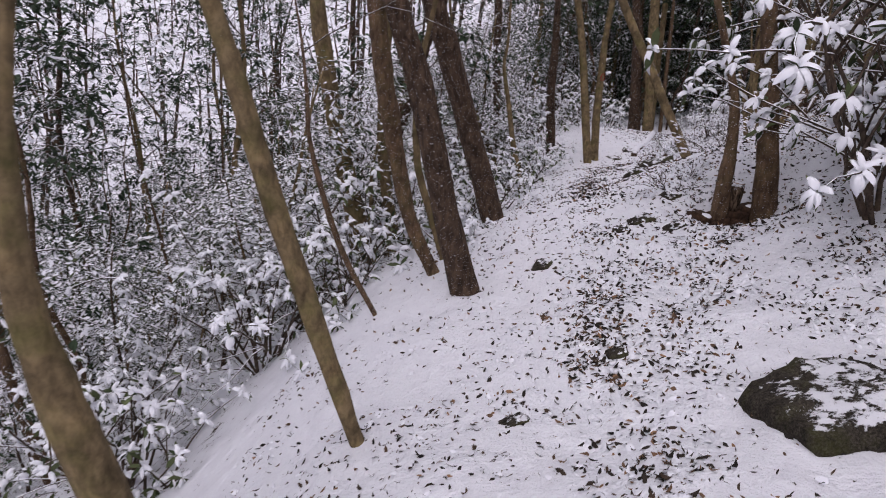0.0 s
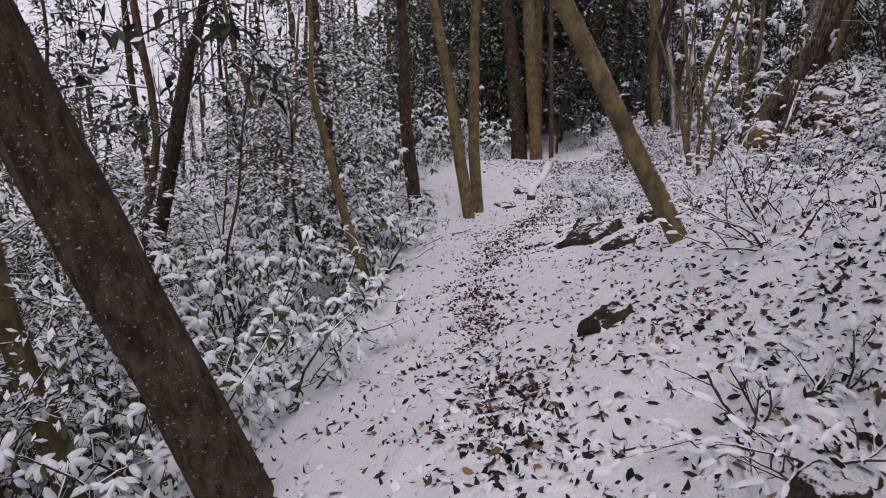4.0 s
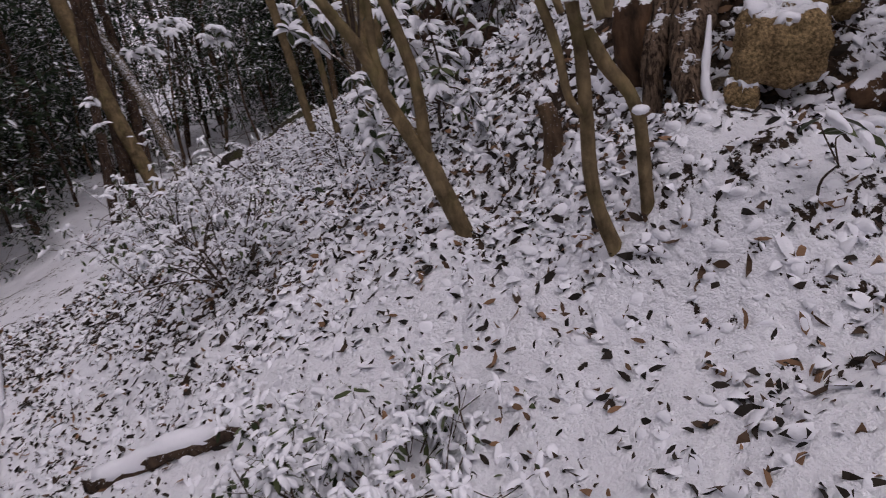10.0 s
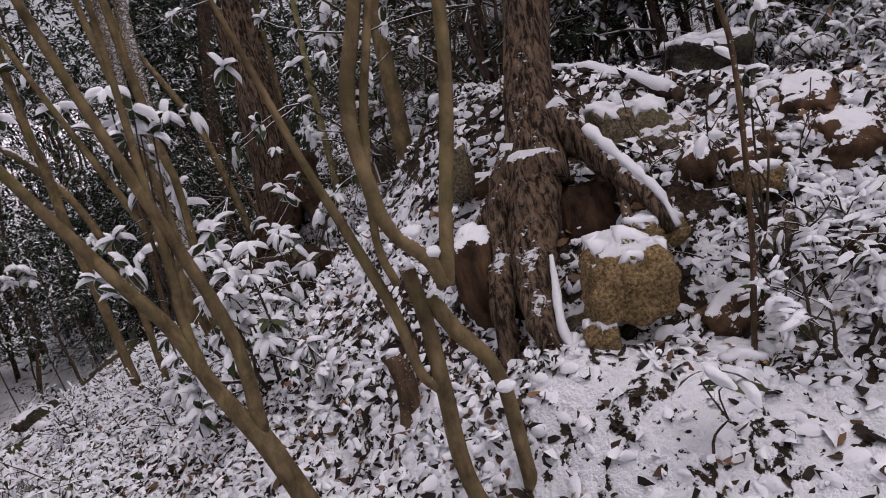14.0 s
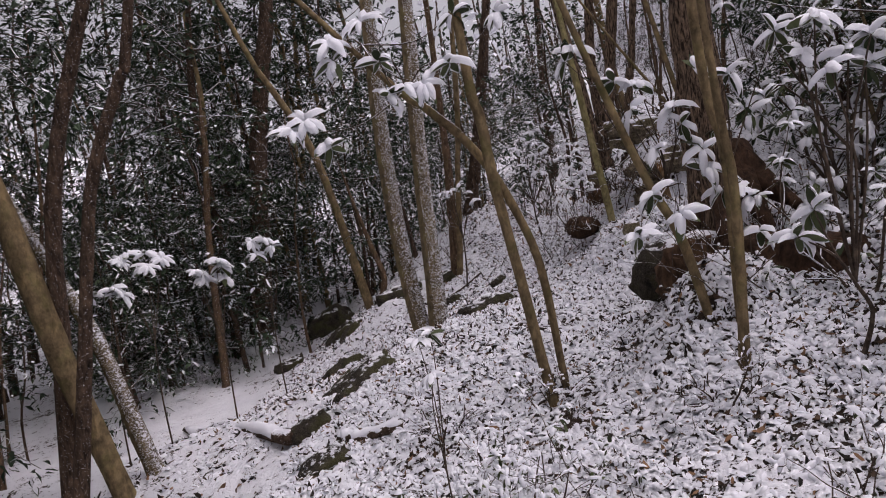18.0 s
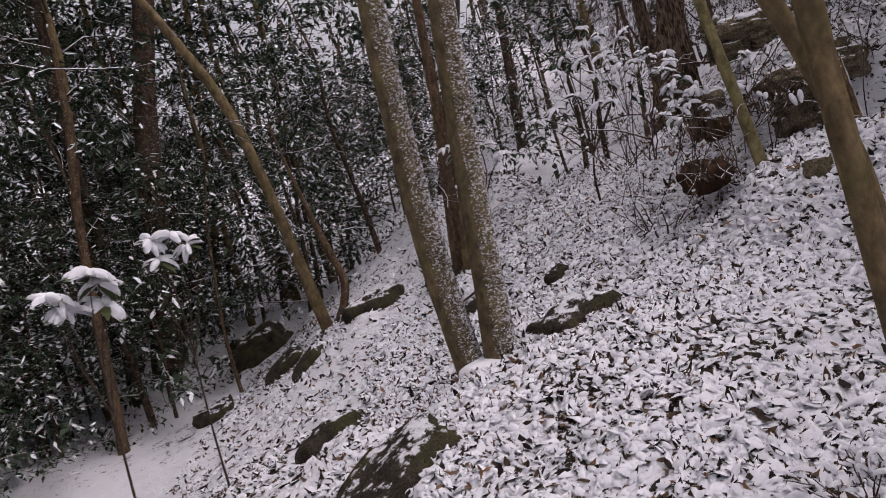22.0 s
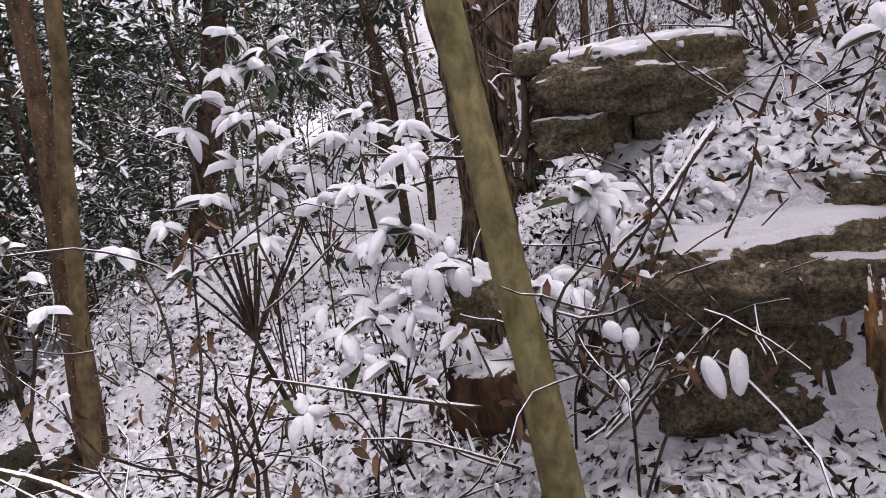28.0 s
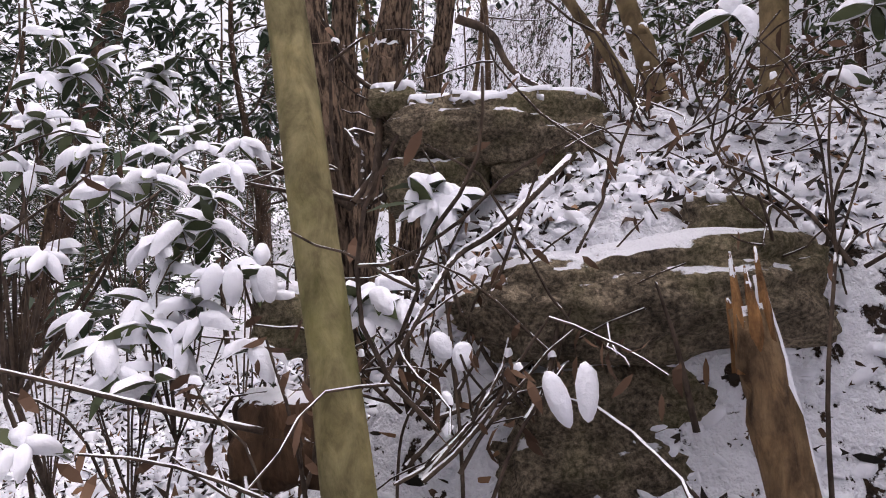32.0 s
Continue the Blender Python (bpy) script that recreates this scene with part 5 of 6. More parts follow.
def set_out(k, x, y, size=1.0, turn=0.0, sink=0.03):
    m = pose(x, y, ground_z(x, y) - sink, 0, 0, turn) @ Matrix.Diagonal((size, size, size, 1))
    if k not in used:
        used.add(k)
        shrubs[k].matrix_basis = m
        return shrubs[k]
    return copy_thing(shrubs[k], pose(x, y, ground_z(x, y) - sink, 0, 0, turn) @ Matrix.Diagonal((size / shrubs[k].scale[0],) * 3 + (1,)))


for n_, (k_, x_, y_, s_) in enumerate((
        (4, 2.95, 4.5, 1.15), (4, 3.45, 4.15, 1.0), (4, 3.5, 4.9, 1.2), (4, 3.9, 5.7, 1.2), (2, 4.3, 3.4, 1.1), (2, 3.2, 5.2, 1.3), (4, 4.6, 4.6, 1.3),
        (2, -0.55, 9.0, 0.9), (1, 0.15, 9.75, 1.0), (4, -1.3, 9.3, 0.9), (2, -0.8, 10.6, 1.0), (1, 0.75, 10.6, 0.9), (2, 0.4, 11.6, 0.9), (1, 1.35, 11.9, 0.9), (4, -0.3, 12.4, 1.0), (2, 0.9, 13.0, 1.0), (1, 1.55, 13.3, 0.8), (2, -1.8, 11.4, 1.1),
        (1, -0.9, 6.0, 0.9), (4, -1.8, 6.2, 1.0), (2, -1.1, 7.0, 1.0), (1, 0.05, 7.9, 0.9), (4, -1.7, 8.0, 1.0), (4, -2.9, 5.2, 1.1), (2, -2.4, 4.4, 0.9), (3, 0.05, 6.7, 1.0), (1, 0.6, 8.5, 0.8),
        (0, 6.6, 10.8, 0.5), (3, 6.2, 10.72, 0.6), (3, 5.87, 11.15, 0.6), (0, 6.9, 11.0, 0.55), (0, 7.2, 10.5, 0.8), (0, 7.5, 11.2, 0.7), (1, 7.7, 10.7, 0.6), (3, 6.45, 10.3, 0.8), (0, 6.9, 10.1, 0.8), (1, 7.3, 14.05, 0.9), (2, 8.5, 13.5, 1.1), (0, 6.35, 13.75, 1.0), (4, 7.7, 12.6, 0.9), (2, 8.6, 12.2, 1.0),
        (1, 1.7, 15.2, 1.0), (2, 1.2, 14.4, 1.0), (4, 0.6, 15.3, 1.0), (3, 1.9, 14.0, 1.0), (2, 1.5, 16.9, 1.0), (1, 2.2, 17.6, 1.0), (2, 3.1, 18.6, 1.0), (1, 4.2, 19.2, 1.0), (3, 3.4, 17.9, 1.0), (1, 2.9, 17.2, 0.7), (4, 2.2, 19.0, 1.0))):
    set_out(k_, x_, y_, s_, n_ * 67)

# snowy saplings beyond the hollow
for n_, (t_) in enumerate((
        ((16.08, 25.63), [(9.03, 20.31, -1.44), (9.06, 20.09, -1.42), (8.93, 20.34, -1.44), (9.16, 20.06, -1.49)]),
        ((17.59, 25.17), [(9.47, 20.14, -1.10), (9.50, 19.95, -1.11), (9.51, 19.78, -1.20), (9.39, 19.89, -1.25), (9.37, 20.17, -1.16)]),
        ((16.39, 23.06), [(9.53, 19.44, -1.40), (9.56, 19.22, -1.31), (9.53, 19.38, -1.48), (9.65, 19.22, -1.50), (9.66, 19.23, -1.37)]),
        ((19.38, 22.21), [(10.96, 19.43, -1.17), (10.98, 19.27, -1.16), (10.95, 19.39, -1.33), (10.98, 19.17, -1.26)]),
        )):
    sprig(t_[0], t_[1], 0.15, 130 + n_, "evergreen sapling with snow-loaded leaf tufts", count=(8, 12))
sprig((7.83, 16.94), [(6.04, 16.58, -1.79), (6.05, 16.52, -1.76), (6.04, 16.54, -1.96)], 0.085, 137, "small evergreen sapling tufted with snow", count=(8, 12), radius=0.005)
dress(bent_tree, [(7.46, 17.12, -0.08), (7.50, 16.90, 0.15), (7.50, 16.79, -0.37), (7.51, 16.68, -0.33), (7.41, 17.37, -0.45), (7.39, 17.48, -0.51), (7.42, 17.23, -0.64), (7.50, 16.82, -0.13), (7.53, 16.55, -0.33), (7.56, 16.36, -0.21), (7.46, 17.14, 0.04), (7.62, 15.99, 0.06), (7.59, 16.29, 0.11)], 0.16, 23, twig_from=[(7.79, 16.98, 0.08), (7.81, 16.71, -0.29)])
dress(young_tree, [(7.36, 15.57, -0.33), (7.35, 15.62, -0.39), (7.38, 15.34, -0.56), (7.40, 15.19, -0.60), (7.39, 15.25, -0.76), (7.39, 15.13, -1.03), (7.42, 15.00, -0.78), (7.42, 14.96, -0.89), (7.03, 15.38, -1.53), (7.16, 15.24, -1.30), (7.18, 15.08, -1.45)], 0.15, 24, twig_from=[(7.59, 15.07, -1.27)])
dress(slim_tree, [(7.43, 14.85, -1.07), (7.42, 14.85, -1.20), (7.34, 14.63, -1.42), (7.33, 14.61, -1.63), (7.43, 14.76, -1.34), (7.48, 14.62, -0.63), (7.46, 14.79, -0.58), (7.53, 14.30, -0.41), (7.44, 14.66, -1.37)], 0.15, 25, twig_from=[(7.65, 14.65, -1.22)])
sprig((7.75, 14.04), [(6.60, 14.44, -0.54), (6.61, 14.30, -0.74), (6.52, 14.23, -0.69), (6.61, 14.23, -0.83), (6.59, 14.40, -0.81), (6.69, 14.49, -0.71), (6.51, 14.69, -1.61), (6.53, 14.59, -1.49)], 0.15, 26, "evergreen sapling with snow-loaded leaf tufts", radius=0.012)

# the sapling on the bank: leaf tufts up its stem
sprig((5.59, 11.59), [(5.79, 11.39, -1.15), (5.73, 11.53, -1.23), (5.74, 11.46, -1.32), (5.68, 11.59, -1.47), (5.69, 11.50, -1.57), (5.74, 11.45, -1.38)], 0.08, 27, "thin sapling with a few snowy leaves", count=(3, 5), radius=0.006)

# ---------------------------------------------------------------- the leafy clump before the ledge
for n_, (t_) in enumerate((
        ((11.986, 15.815), [(11.444, 15.984, -0.443), (11.448, 16.054, -0.551), (11.413, 15.876, -0.511), (11.369, 15.785, -0.669), (11.328, 15.660, -0.745), (11.320, 15.989, -0.776), (11.269, 15.837, -0.878), (11.306, 15.527, -0.644), (11.362, 16.158, -0.843), (11.395, 16.326, -0.909), (11.327, 16.094, -0.992)]),
        ((12.04, 17.02), [(11.71, 17.08, -0.93), (11.69, 16.97, -0.92), (11.70, 17.03, -1.00), (11.63, 16.76, -0.98), (11.49, 16.66, -1.09), (11.65, 16.82, -0.86)]),
        )):
    sprig(t_[0], t_[1], 0.105, 150 + n_, "evergreen sapling with big snow-loaded leaves", radius=0.01)
for n_, (t_) in enumerate((
        ((11.022, 15.456), [(10.753, 15.582, -0.795), (10.735, 15.502, -0.784), (10.676, 15.439, -0.887), (10.667, 15.385, -0.886), (10.693, 15.483, -0.915), (10.617, 15.357, -0.990), (10.632, 15.410, -1.036), (10.660, 15.499, -1.030), (10.586, 15.401, -1.069), (10.690, 15.464, -0.968)]),
        ((11.523, 15.729), [(10.630, 15.561, -1.101), (10.613, 15.490, -1.072), (10.563, 15.471, -1.167), (10.583, 15.534, -1.151), (10.602, 15.454, -1.107), (10.687, 15.606, -1.051)]),
        ((13.211, 16.458), [(11.115, 15.806, -0.557), (11.104, 15.735, -0.592), (11.136, 15.849, -0.684), (11.123, 15.768, -0.754), (11.044, 15.784, -0.902), (11.056, 15.698, -0.651), (10.578, 15.684, -1.260)]),
        ((12.289, 15.831), [(11.269, 15.719, -0.350), (11.291, 15.827, -0.281), (11.230, 15.558, -0.390), (11.237, 15.575, -0.427), (11.285, 15.772, -0.387), (11.130, 15.467, -0.580), (11.101, 15.547, -0.634), (11.118, 15.440, -0.624), (11.303, 15.861, -0.389)]),
        ((10.897, 15.332), [(10.653, 15.295, -0.964), (11.010, 15.342, -0.635), (10.925, 15.350, -0.720), (10.850, 15.394, -0.797), (10.520, 15.312, -1.118)]),
        ((10.672, 15.048), [(10.506, 15.090, -1.025), (10.514, 15.125, -1.044), (10.504, 15.054, -1.052), (10.503, 15.116, -1.079), (10.567, 15.003, -0.858), (10.557, 14.976, -0.875), (10.549, 14.940, -0.856), (10.596, 14.949, -0.823)]),
        )):
    sprig(t_[0], t_[1], 0.086, 170 + n_, "evergreen sapling with big drooping snow-loaded leaves", count=(5, 8), radius=0.0032)
sprig((10.18, 14.46), [(10.202, 14.544, -0.609), (10.111, 14.357, -0.620), (10.205, 14.338, -0.70)], 0.08, 190, "slim dark sapling arching up, with few snowy leaves", count=(3, 5), radius=0.0035, loaded=1.0)


def hanging_leaves(spots, length, width, foot, seed, label):
    """Limp leaves hanging straight down from a thin twig, caked with snow on the windward face."""
    rng = np.random.default_rng(seed)
    top = tagged(new("hanging_leaf_twig"), label, "twig")
    o = np.array([*foot, ground_z(*foot)])
    top.location = o
    st = Soup()
    head = np.mean([np.array(s) for s in spots], axis=0) - o
    tube(st, spline([(0, 0, -0.05, 0.004), (*(head * 0.6 + rng.normal(0, 0.02, 3)), 0.0035), (*head, 0.0025)], 4), 5, 0.0, None)
    stem = part("stem", st.mesh("stem", [M_TWIG]), top)
    for s in spots:
        p = np.array(s) - o
        d = np.array([-0.25, rng.normal(0, 0.25), -1.0])
        d /= np.linalg.norm(d)
        f = np.array([-1.0, 0.15, 0.25])
        f -= d * (f @ d)
        f /= np.linalg.norm(f)
        rows = np.stack([d, np.cross(f, d), f])
        lf, sn = Soup(), Soup()
        leaf(lf, p, rows, length, width, 0.1)
        pad(sn, p + f * 0.004, rows, length, width * 1.05, 0.1, width * 0.32, rng, 3, 14)
        blade = part("leaf", lf.mesh("leaf", [M_LEAF], False), top, "limp green leaf")
        part("snow_load", sn.mesh("snow_load", [M_SNOW]), blade, "crust of snow")
    return top


hanging_leaves([(10.292, 14.866, -1.163), (10.275, 14.805, -1.15)], 0.092, 0.036, (10.36, 15.02), 1, "pair of limp leaves caked with snow")
hanging_leaves([(10.403, 15.018, -1.100), (10.393, 14.965, -1.116)], 0.05, 0.035, (10.413, 14.978), 2, "pair of small leaves capped with snow")
sprig((5.25, 11.74), [(5.225, 11.72, -1.98), (5.26, 11.66, -2.03)], 0.11, 195, "small evergreen with long drooping leaves bowed by snow", count=(4, 6), radius=0.004, loaded=0.75)
hanging_leaves([(10.555, 15.287, -0.968), (10.573, 15.367, -0.961), (10.564, 15.340, -0.969)], 0.07, 0.035, (10.941, 15.358), 3, "drooping leaves caked with snow")

# ---------------------------------------------------------------- the ledge
for n_, (x_, y_, z_, w_, d_, h_, blocky_, mat_, lab_, cap_) in enumerate((
        (11.09, 14.65, -0.595, 0.64, 0.42, 0.23, 0.38, M_LEDGE, "long mossy sandstone slab topped with snow", True),
        (11.12, 14.84, -0.725, 0.22, 0.34, 0.125, 0.8, M_LEDGE, "mossy sandstone block under the slab", False),
        (11.12, 14.705, -0.715, 0.075, 0.32, 0.11, 0.8, M_LEDGE, "mossy sandstone block under the slab", False),
        (11.07, 14.535, -0.705, 0.29, 0.36, 0.145, 0.8, M_LEDGE, "mossy sandstone block under the slab", False),
        (11.10, 14.935, -0.50, 0.14, 0.16, 0.09, 0.5, M_LEDGE, "small mossy stone at the slab's end", True),
        (10.53, 14.55, -1.06, 0.74, 0.48, 0.27, 0.2, M_LEDGE, "overhanging mossy sandstone slab under snow", False),
        (10.60, 14.55, -1.325, 0.66, 0.44, 0.34, 0.3, M_LEDGE, "brown sandstone foot below the overhang", False),
        (10.45, 14.415, -0.917, 0.165, 0.16, 0.125, 0.45, M_LEDGE, "mossy boulder on the slab with snow on top", True),
        (10.683, 15.213, -1.072, 0.1962, 0.178, 0.143, 0.535, M_LEDGE, "small mossy stone in the slope", True),
        # the two hollows are solid lumps too, shade put into their dark colour
        (10.40, 15.46, -1.58, 0.36, 0.27, 0.25, 0.1, M_STUMP_SHADE, "dark lump standing in for the shaded hollow under roots", False),
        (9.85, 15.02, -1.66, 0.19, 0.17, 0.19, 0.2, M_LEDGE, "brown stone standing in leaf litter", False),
        (10.565, 15.256, -1.281, 0.1784, 0.178, 0.178, 0.446, M_SOIL, "dark soil lump standing in for the shaded hollow between roots", False))):
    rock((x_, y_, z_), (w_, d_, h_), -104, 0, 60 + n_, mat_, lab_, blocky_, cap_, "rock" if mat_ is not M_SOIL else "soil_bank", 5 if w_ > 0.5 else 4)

# the rotten stub before the ledge
snag = tagged(new("tree_stump"), "broken rotten stub with splintered orange wood", "stump")
SN = [(10.055, 14.56, -1.66, 0.037), (10.093, 14.607, -1.288, 0.032), (10.118, 14.62, -1.12, 0.029), (10.14, 14.64, -0.945, 0.014)]
snag.location = SN[0][:3]
rr = np.random.default_rng(3)
line_ = spline([(p[0], p[1], p[2], p[3]) for p in SN], 4)
line_[:, :3] -= np.array(SN[0][:3])
st = Soup()
tube(st, line_[:-3], 14, 0.12, rr)
part("stem", st.mesh("stem", [M_SNAG]), snag, "dry decayed wood")
for k_ in range(7):
    a_ = k_ / 7 * 6.28
    b_ = line_[-5, :3] + np.array([0.022 * math.cos(a_), 0.022 * math.sin(a_), -0.05])
    st = Soup()
    tube(st, [(*b_, 0.012), (*(b_ + np.array([0.002, 0.002, 0.06 + 0.03 * rr.uniform()])), 0.009), (*(b_ + np.array([0.008, 0.006, 0.09 + 0.09 * rr.uniform()])), 0.002)], 5, 0.15, rr)
    part("splinter", st.mesh("splinter", [M_WOOD]), snag, "orange rotten splinter")
sn_ = line_[1:-2].copy()
sn_[:, :3] += np.array([-0.006, -0.027, 0.0])
sn_[:, 3] *= 0.34
st = Soup()
tube(st, sn_, 8, 0.15, rr)
part("snow_ridge", st.mesh("snow_ridge", [M_SNOW]), snag, "snow stuck to one side")

# roots, dead twigs and hanging dead leaves round the ledge


def dry_tangle(center, size, twigs, leaf_count, seed, label, name="dead_brush", length=0.042, stick=0.0035):
    """A heap of dead forking twigs with curled brown leaves hanging in it."""
    rng = np.random.default_rng(seed)
    top = tagged(new(name), label, "brush")
    o = np.array(center)
    top.location = o
    wood, ends = Soup(), []
    for _ in range(twigs):
        p = rng.uniform(-0.5, 0.5, 3) * np.array(size)
        p[2] = -size[2] / 2
        w = rng.normal(0, 0.7, 3)
        w[2] = abs(w[2]) + 0.3
        branching(wood, p, w, size[2] * rng.uniform(0.7, 1.5), stick * rng.uniform(0.5, 1.3), rng, 1, ends, 0.06, 5, (1, 4), 0.3)
    part("brushwood", wood.mesh("brushwood", [M_TWIG]), top, "", "stuff")
    lv, sn = Soup(), Soup()
    for _ in range(leaf_count * 2):
        q, e = ends[rng.integers(len(ends))]
        q = q + rng.normal(0, 0.02, 3)
        w = rng.normal(0, 0.5, 3)
        w[2] = -abs(rng.normal(0.8, 0.4))
        ln = length * rng.uniform(0.7, 1.3)
        fr = turn_to(w, rng.uniform(-1.5, 1.5), (0.3, 0.9, 0.1))
        leaf(lv, q, fr, ln, ln * rng.uniform(0.25, 0.42), rng.uniform(-0.5, 0.6), 0, 0.7)
        if rng.uniform() < 0.10:
            pad(sn, q + np.array([0, 0, 0.004]), turn_to(rng.normal(0, 1, 3) * np.array([1, 1, 0.2]), 0), ln * 0.6, ln * 0.32, 0.2, 0.010, rng, 3, 10)
    if lv.v:
        part("dead_foliage", lv.mesh("dead_foliage", [M_DRY], False), top, "curled brown dead leaves", "stuff")
    if sn.v:
        part("snow_load", sn.mesh("snow_load", [M_SNOW]), top, "", "stuff")
    return top


dry_tangle((10.459, 14.903, -1.038), (0.24, 0.3, 0.42), 16, 26, 201, "tangle of dead twigs and brown leaves")
dry_tangle((10.398, 15.062, -1.198), (0.22, 0.2, 0.26), 8, 34, 202, "hanging curled dead leaves on broken twigs")
dry_tangle((10.398, 15.257, -1.236), (0.14, 0.14, 0.24), 5, 26, 203, "hanging curled dead leaves on broken twigs")
dry_tangle((10.837, 14.300, -0.568), (0.3, 0.4, 0.36), 30, 120, 204, "root wad with dry fern and dead leaves")
dry_tangle((11.063, 15.030, -0.607), (0.12, 0.12, 0.34), 8, 6, 206, "snow-edged roots beside the ledge", stick=0.012)
dry_tangle((10.399, 14.307, -0.920), (0.3, 0.25, 0.2), 10, 16, 207, "tangle of dead twigs and brown leaves")
dry_tangle((10.111, 15.515, -1.448), (0.3, 0.3, 0.3), 12, 26, 208, "dark root hollow hung with dead leaves")
dry_tangle((10.502, 15.873, -1.196), (0.5, 0.4, 0.4), 14, 40, 209, "dead brush with brown leaves under the saplings")
dry_tangle((12.52, 17.03, -1.18), (0.5, 0.5, 0.5), 14, 40, 210, "dead brush with brown leaves at the trees")
dry_tangle((6.18, 11.60, -1.68), (0.3, 0.4, 0.3), 12, 26, 211, "dead brush with brown leaves on the bank")
dry_tangle((7.08, 10.91, -1.45), (0.5, 0.4, 0.4), 14, 26, 212, "dead brush with brown leaves on the bank")
dry_tangle((6.58, 11.33, -1.68), (0.5, 0.5, 0.3), 20, 30, 214, "dead brush with brown leaves on the bank")
dry_tangle((6.31, 11.12, -1.89), (0.4, 0.5, 0.3), 20, 30, 215, "dead brush with brown leaves on the bank")
dry_tangle((5.99, 11.39, -1.96), (0.3, 0.4, 0.25), 14, 20, 216, "dead brush with brown leaves on the bank")
dry_tangle((7.7, 14.65, -1.75), (0.6, 0.7, 0.6), 30, 30, 217, "dead brush hanging over the earth bank")
dry_tangle((7.85, 14.2, -1.7), (0.5, 0.5, 0.5), 20, 20, 218, "dead brush hanging over the earth bank")
dry_tangle((6.65, 11.94, -1.31), (0.4, 0.4, 0.25), 12, 16, 213, "dead brush with brown leaves on the bank")


def bare_twig(points, radius, label, name="branch"):
    top = tagged(new(name), label, "branch")
    top.location = points[0]
    st = Soup()
    o = np.array(points[0])
    n = len(points)
    tube(st, spline([(*(np.array(p) - o), radius * (1 - 0.6 * i / (n - 1))) for i, p in enumerate(points)], 4), 6, 0.05, np.random.default_rng(int(radius * 9999)))
    part("wood", st.mesh("wood", [M_TWIG]), top)
    return top


bare_twig([(10.651, 14.629, -0.741), (10.528, 14.842, -0.907), (10.490, 14.948, -0.969), (10.422, 15.036, -1.074), (10.408, 15.106, -1.181)], 0.009, "long dead branch slanting across the brush")
bare_twig([(10.389, 15.293, -1.236), (10.384, 15.481, -1.176), (10.388, 15.634, -1.125), (10.409, 15.786, -1.083)], 0.006, "thin straight bare branch lined with snow")
bare_twig([(10.266, 14.624, -1.275), (10.256, 14.653, -1.141), (10.261, 14.681, -1.034)], 0.006, "forked dead twig leaning on the overhang")
bare_twig([(10.14, 15.86, -1.26), (10.19, 16.04, -1.16), (10.25, 16.24, -1.10), (10.31, 16.44, -0.99)], 0.007, "thin straight bare branch lined with snow")
bare_twig([(10.695, 13.691, -0.812), (10.711, 13.951, -0.718), (10.746, 13.924, -0.728)], 0.04, "fallen mossy log above the ledge", "fallen_log")
bare_twig([(11.609, 14.589, -0.004), (11.579, 14.472, -0.064), (11.489, 14.426, -0.237), (11.282, 14.299, -0.421)], 0.02, "dead leaning branch among the trees")

# ---------------------------------------------------------------- the wood around


ROUTE = np.array([(0, -3), (0.0, 0), (0.4, 2.2), (0.9, 4.4), (0.7, 6.4), (1.7, 8.8), (2.6, 10.8), (3.6, 11.5), (3.3, 13), (3.5, 14.3), (2.7, 15.5), (3.7, 16.6), (5.1, 17.4), (6.9, 17.1), (8.1, 16.6), (8.8, 15.9), (9.4, 15.1)])


def route_gap(x, y):
    """Distance to the walked line, and the side of it: positive uphill."""
    best, side = 1e9, 1
    for (ax, ay), (bx, by) in zip(ROUTE[:-1], ROUTE[1:]):
        dx, dy = bx - ax, by - ay
        t = min(1, max(0, ((x - ax) * dx + (y - ay) * dy) / (dx * dx + dy * dy)))
        d = math.hypot(x - ax - t * dx, y - ay - t * dy)
        if d < best:
            best, side = d, 1 if (x - ax) * dy - (y - ay) * dx > 0 else -1
    return best, side


def small_leaf(soup, base, rows, length, width, droop, mat=0, fold=0.2):
    """A leaf of two faces, for trees off the path."""
    local = np.array([(0, 0, 0), (0.45 * length, -0.5 * width, fold * width * 0.5 - 0.2 * droop * length), (length, 0, -droop * length), (0.45 * length, 0.5 * width, fold * width * 0.5 - 0.2 * droop * length)])
    soup.add(base + local @ rows, [(0, 1, 2), (0, 2, 3)], mat)


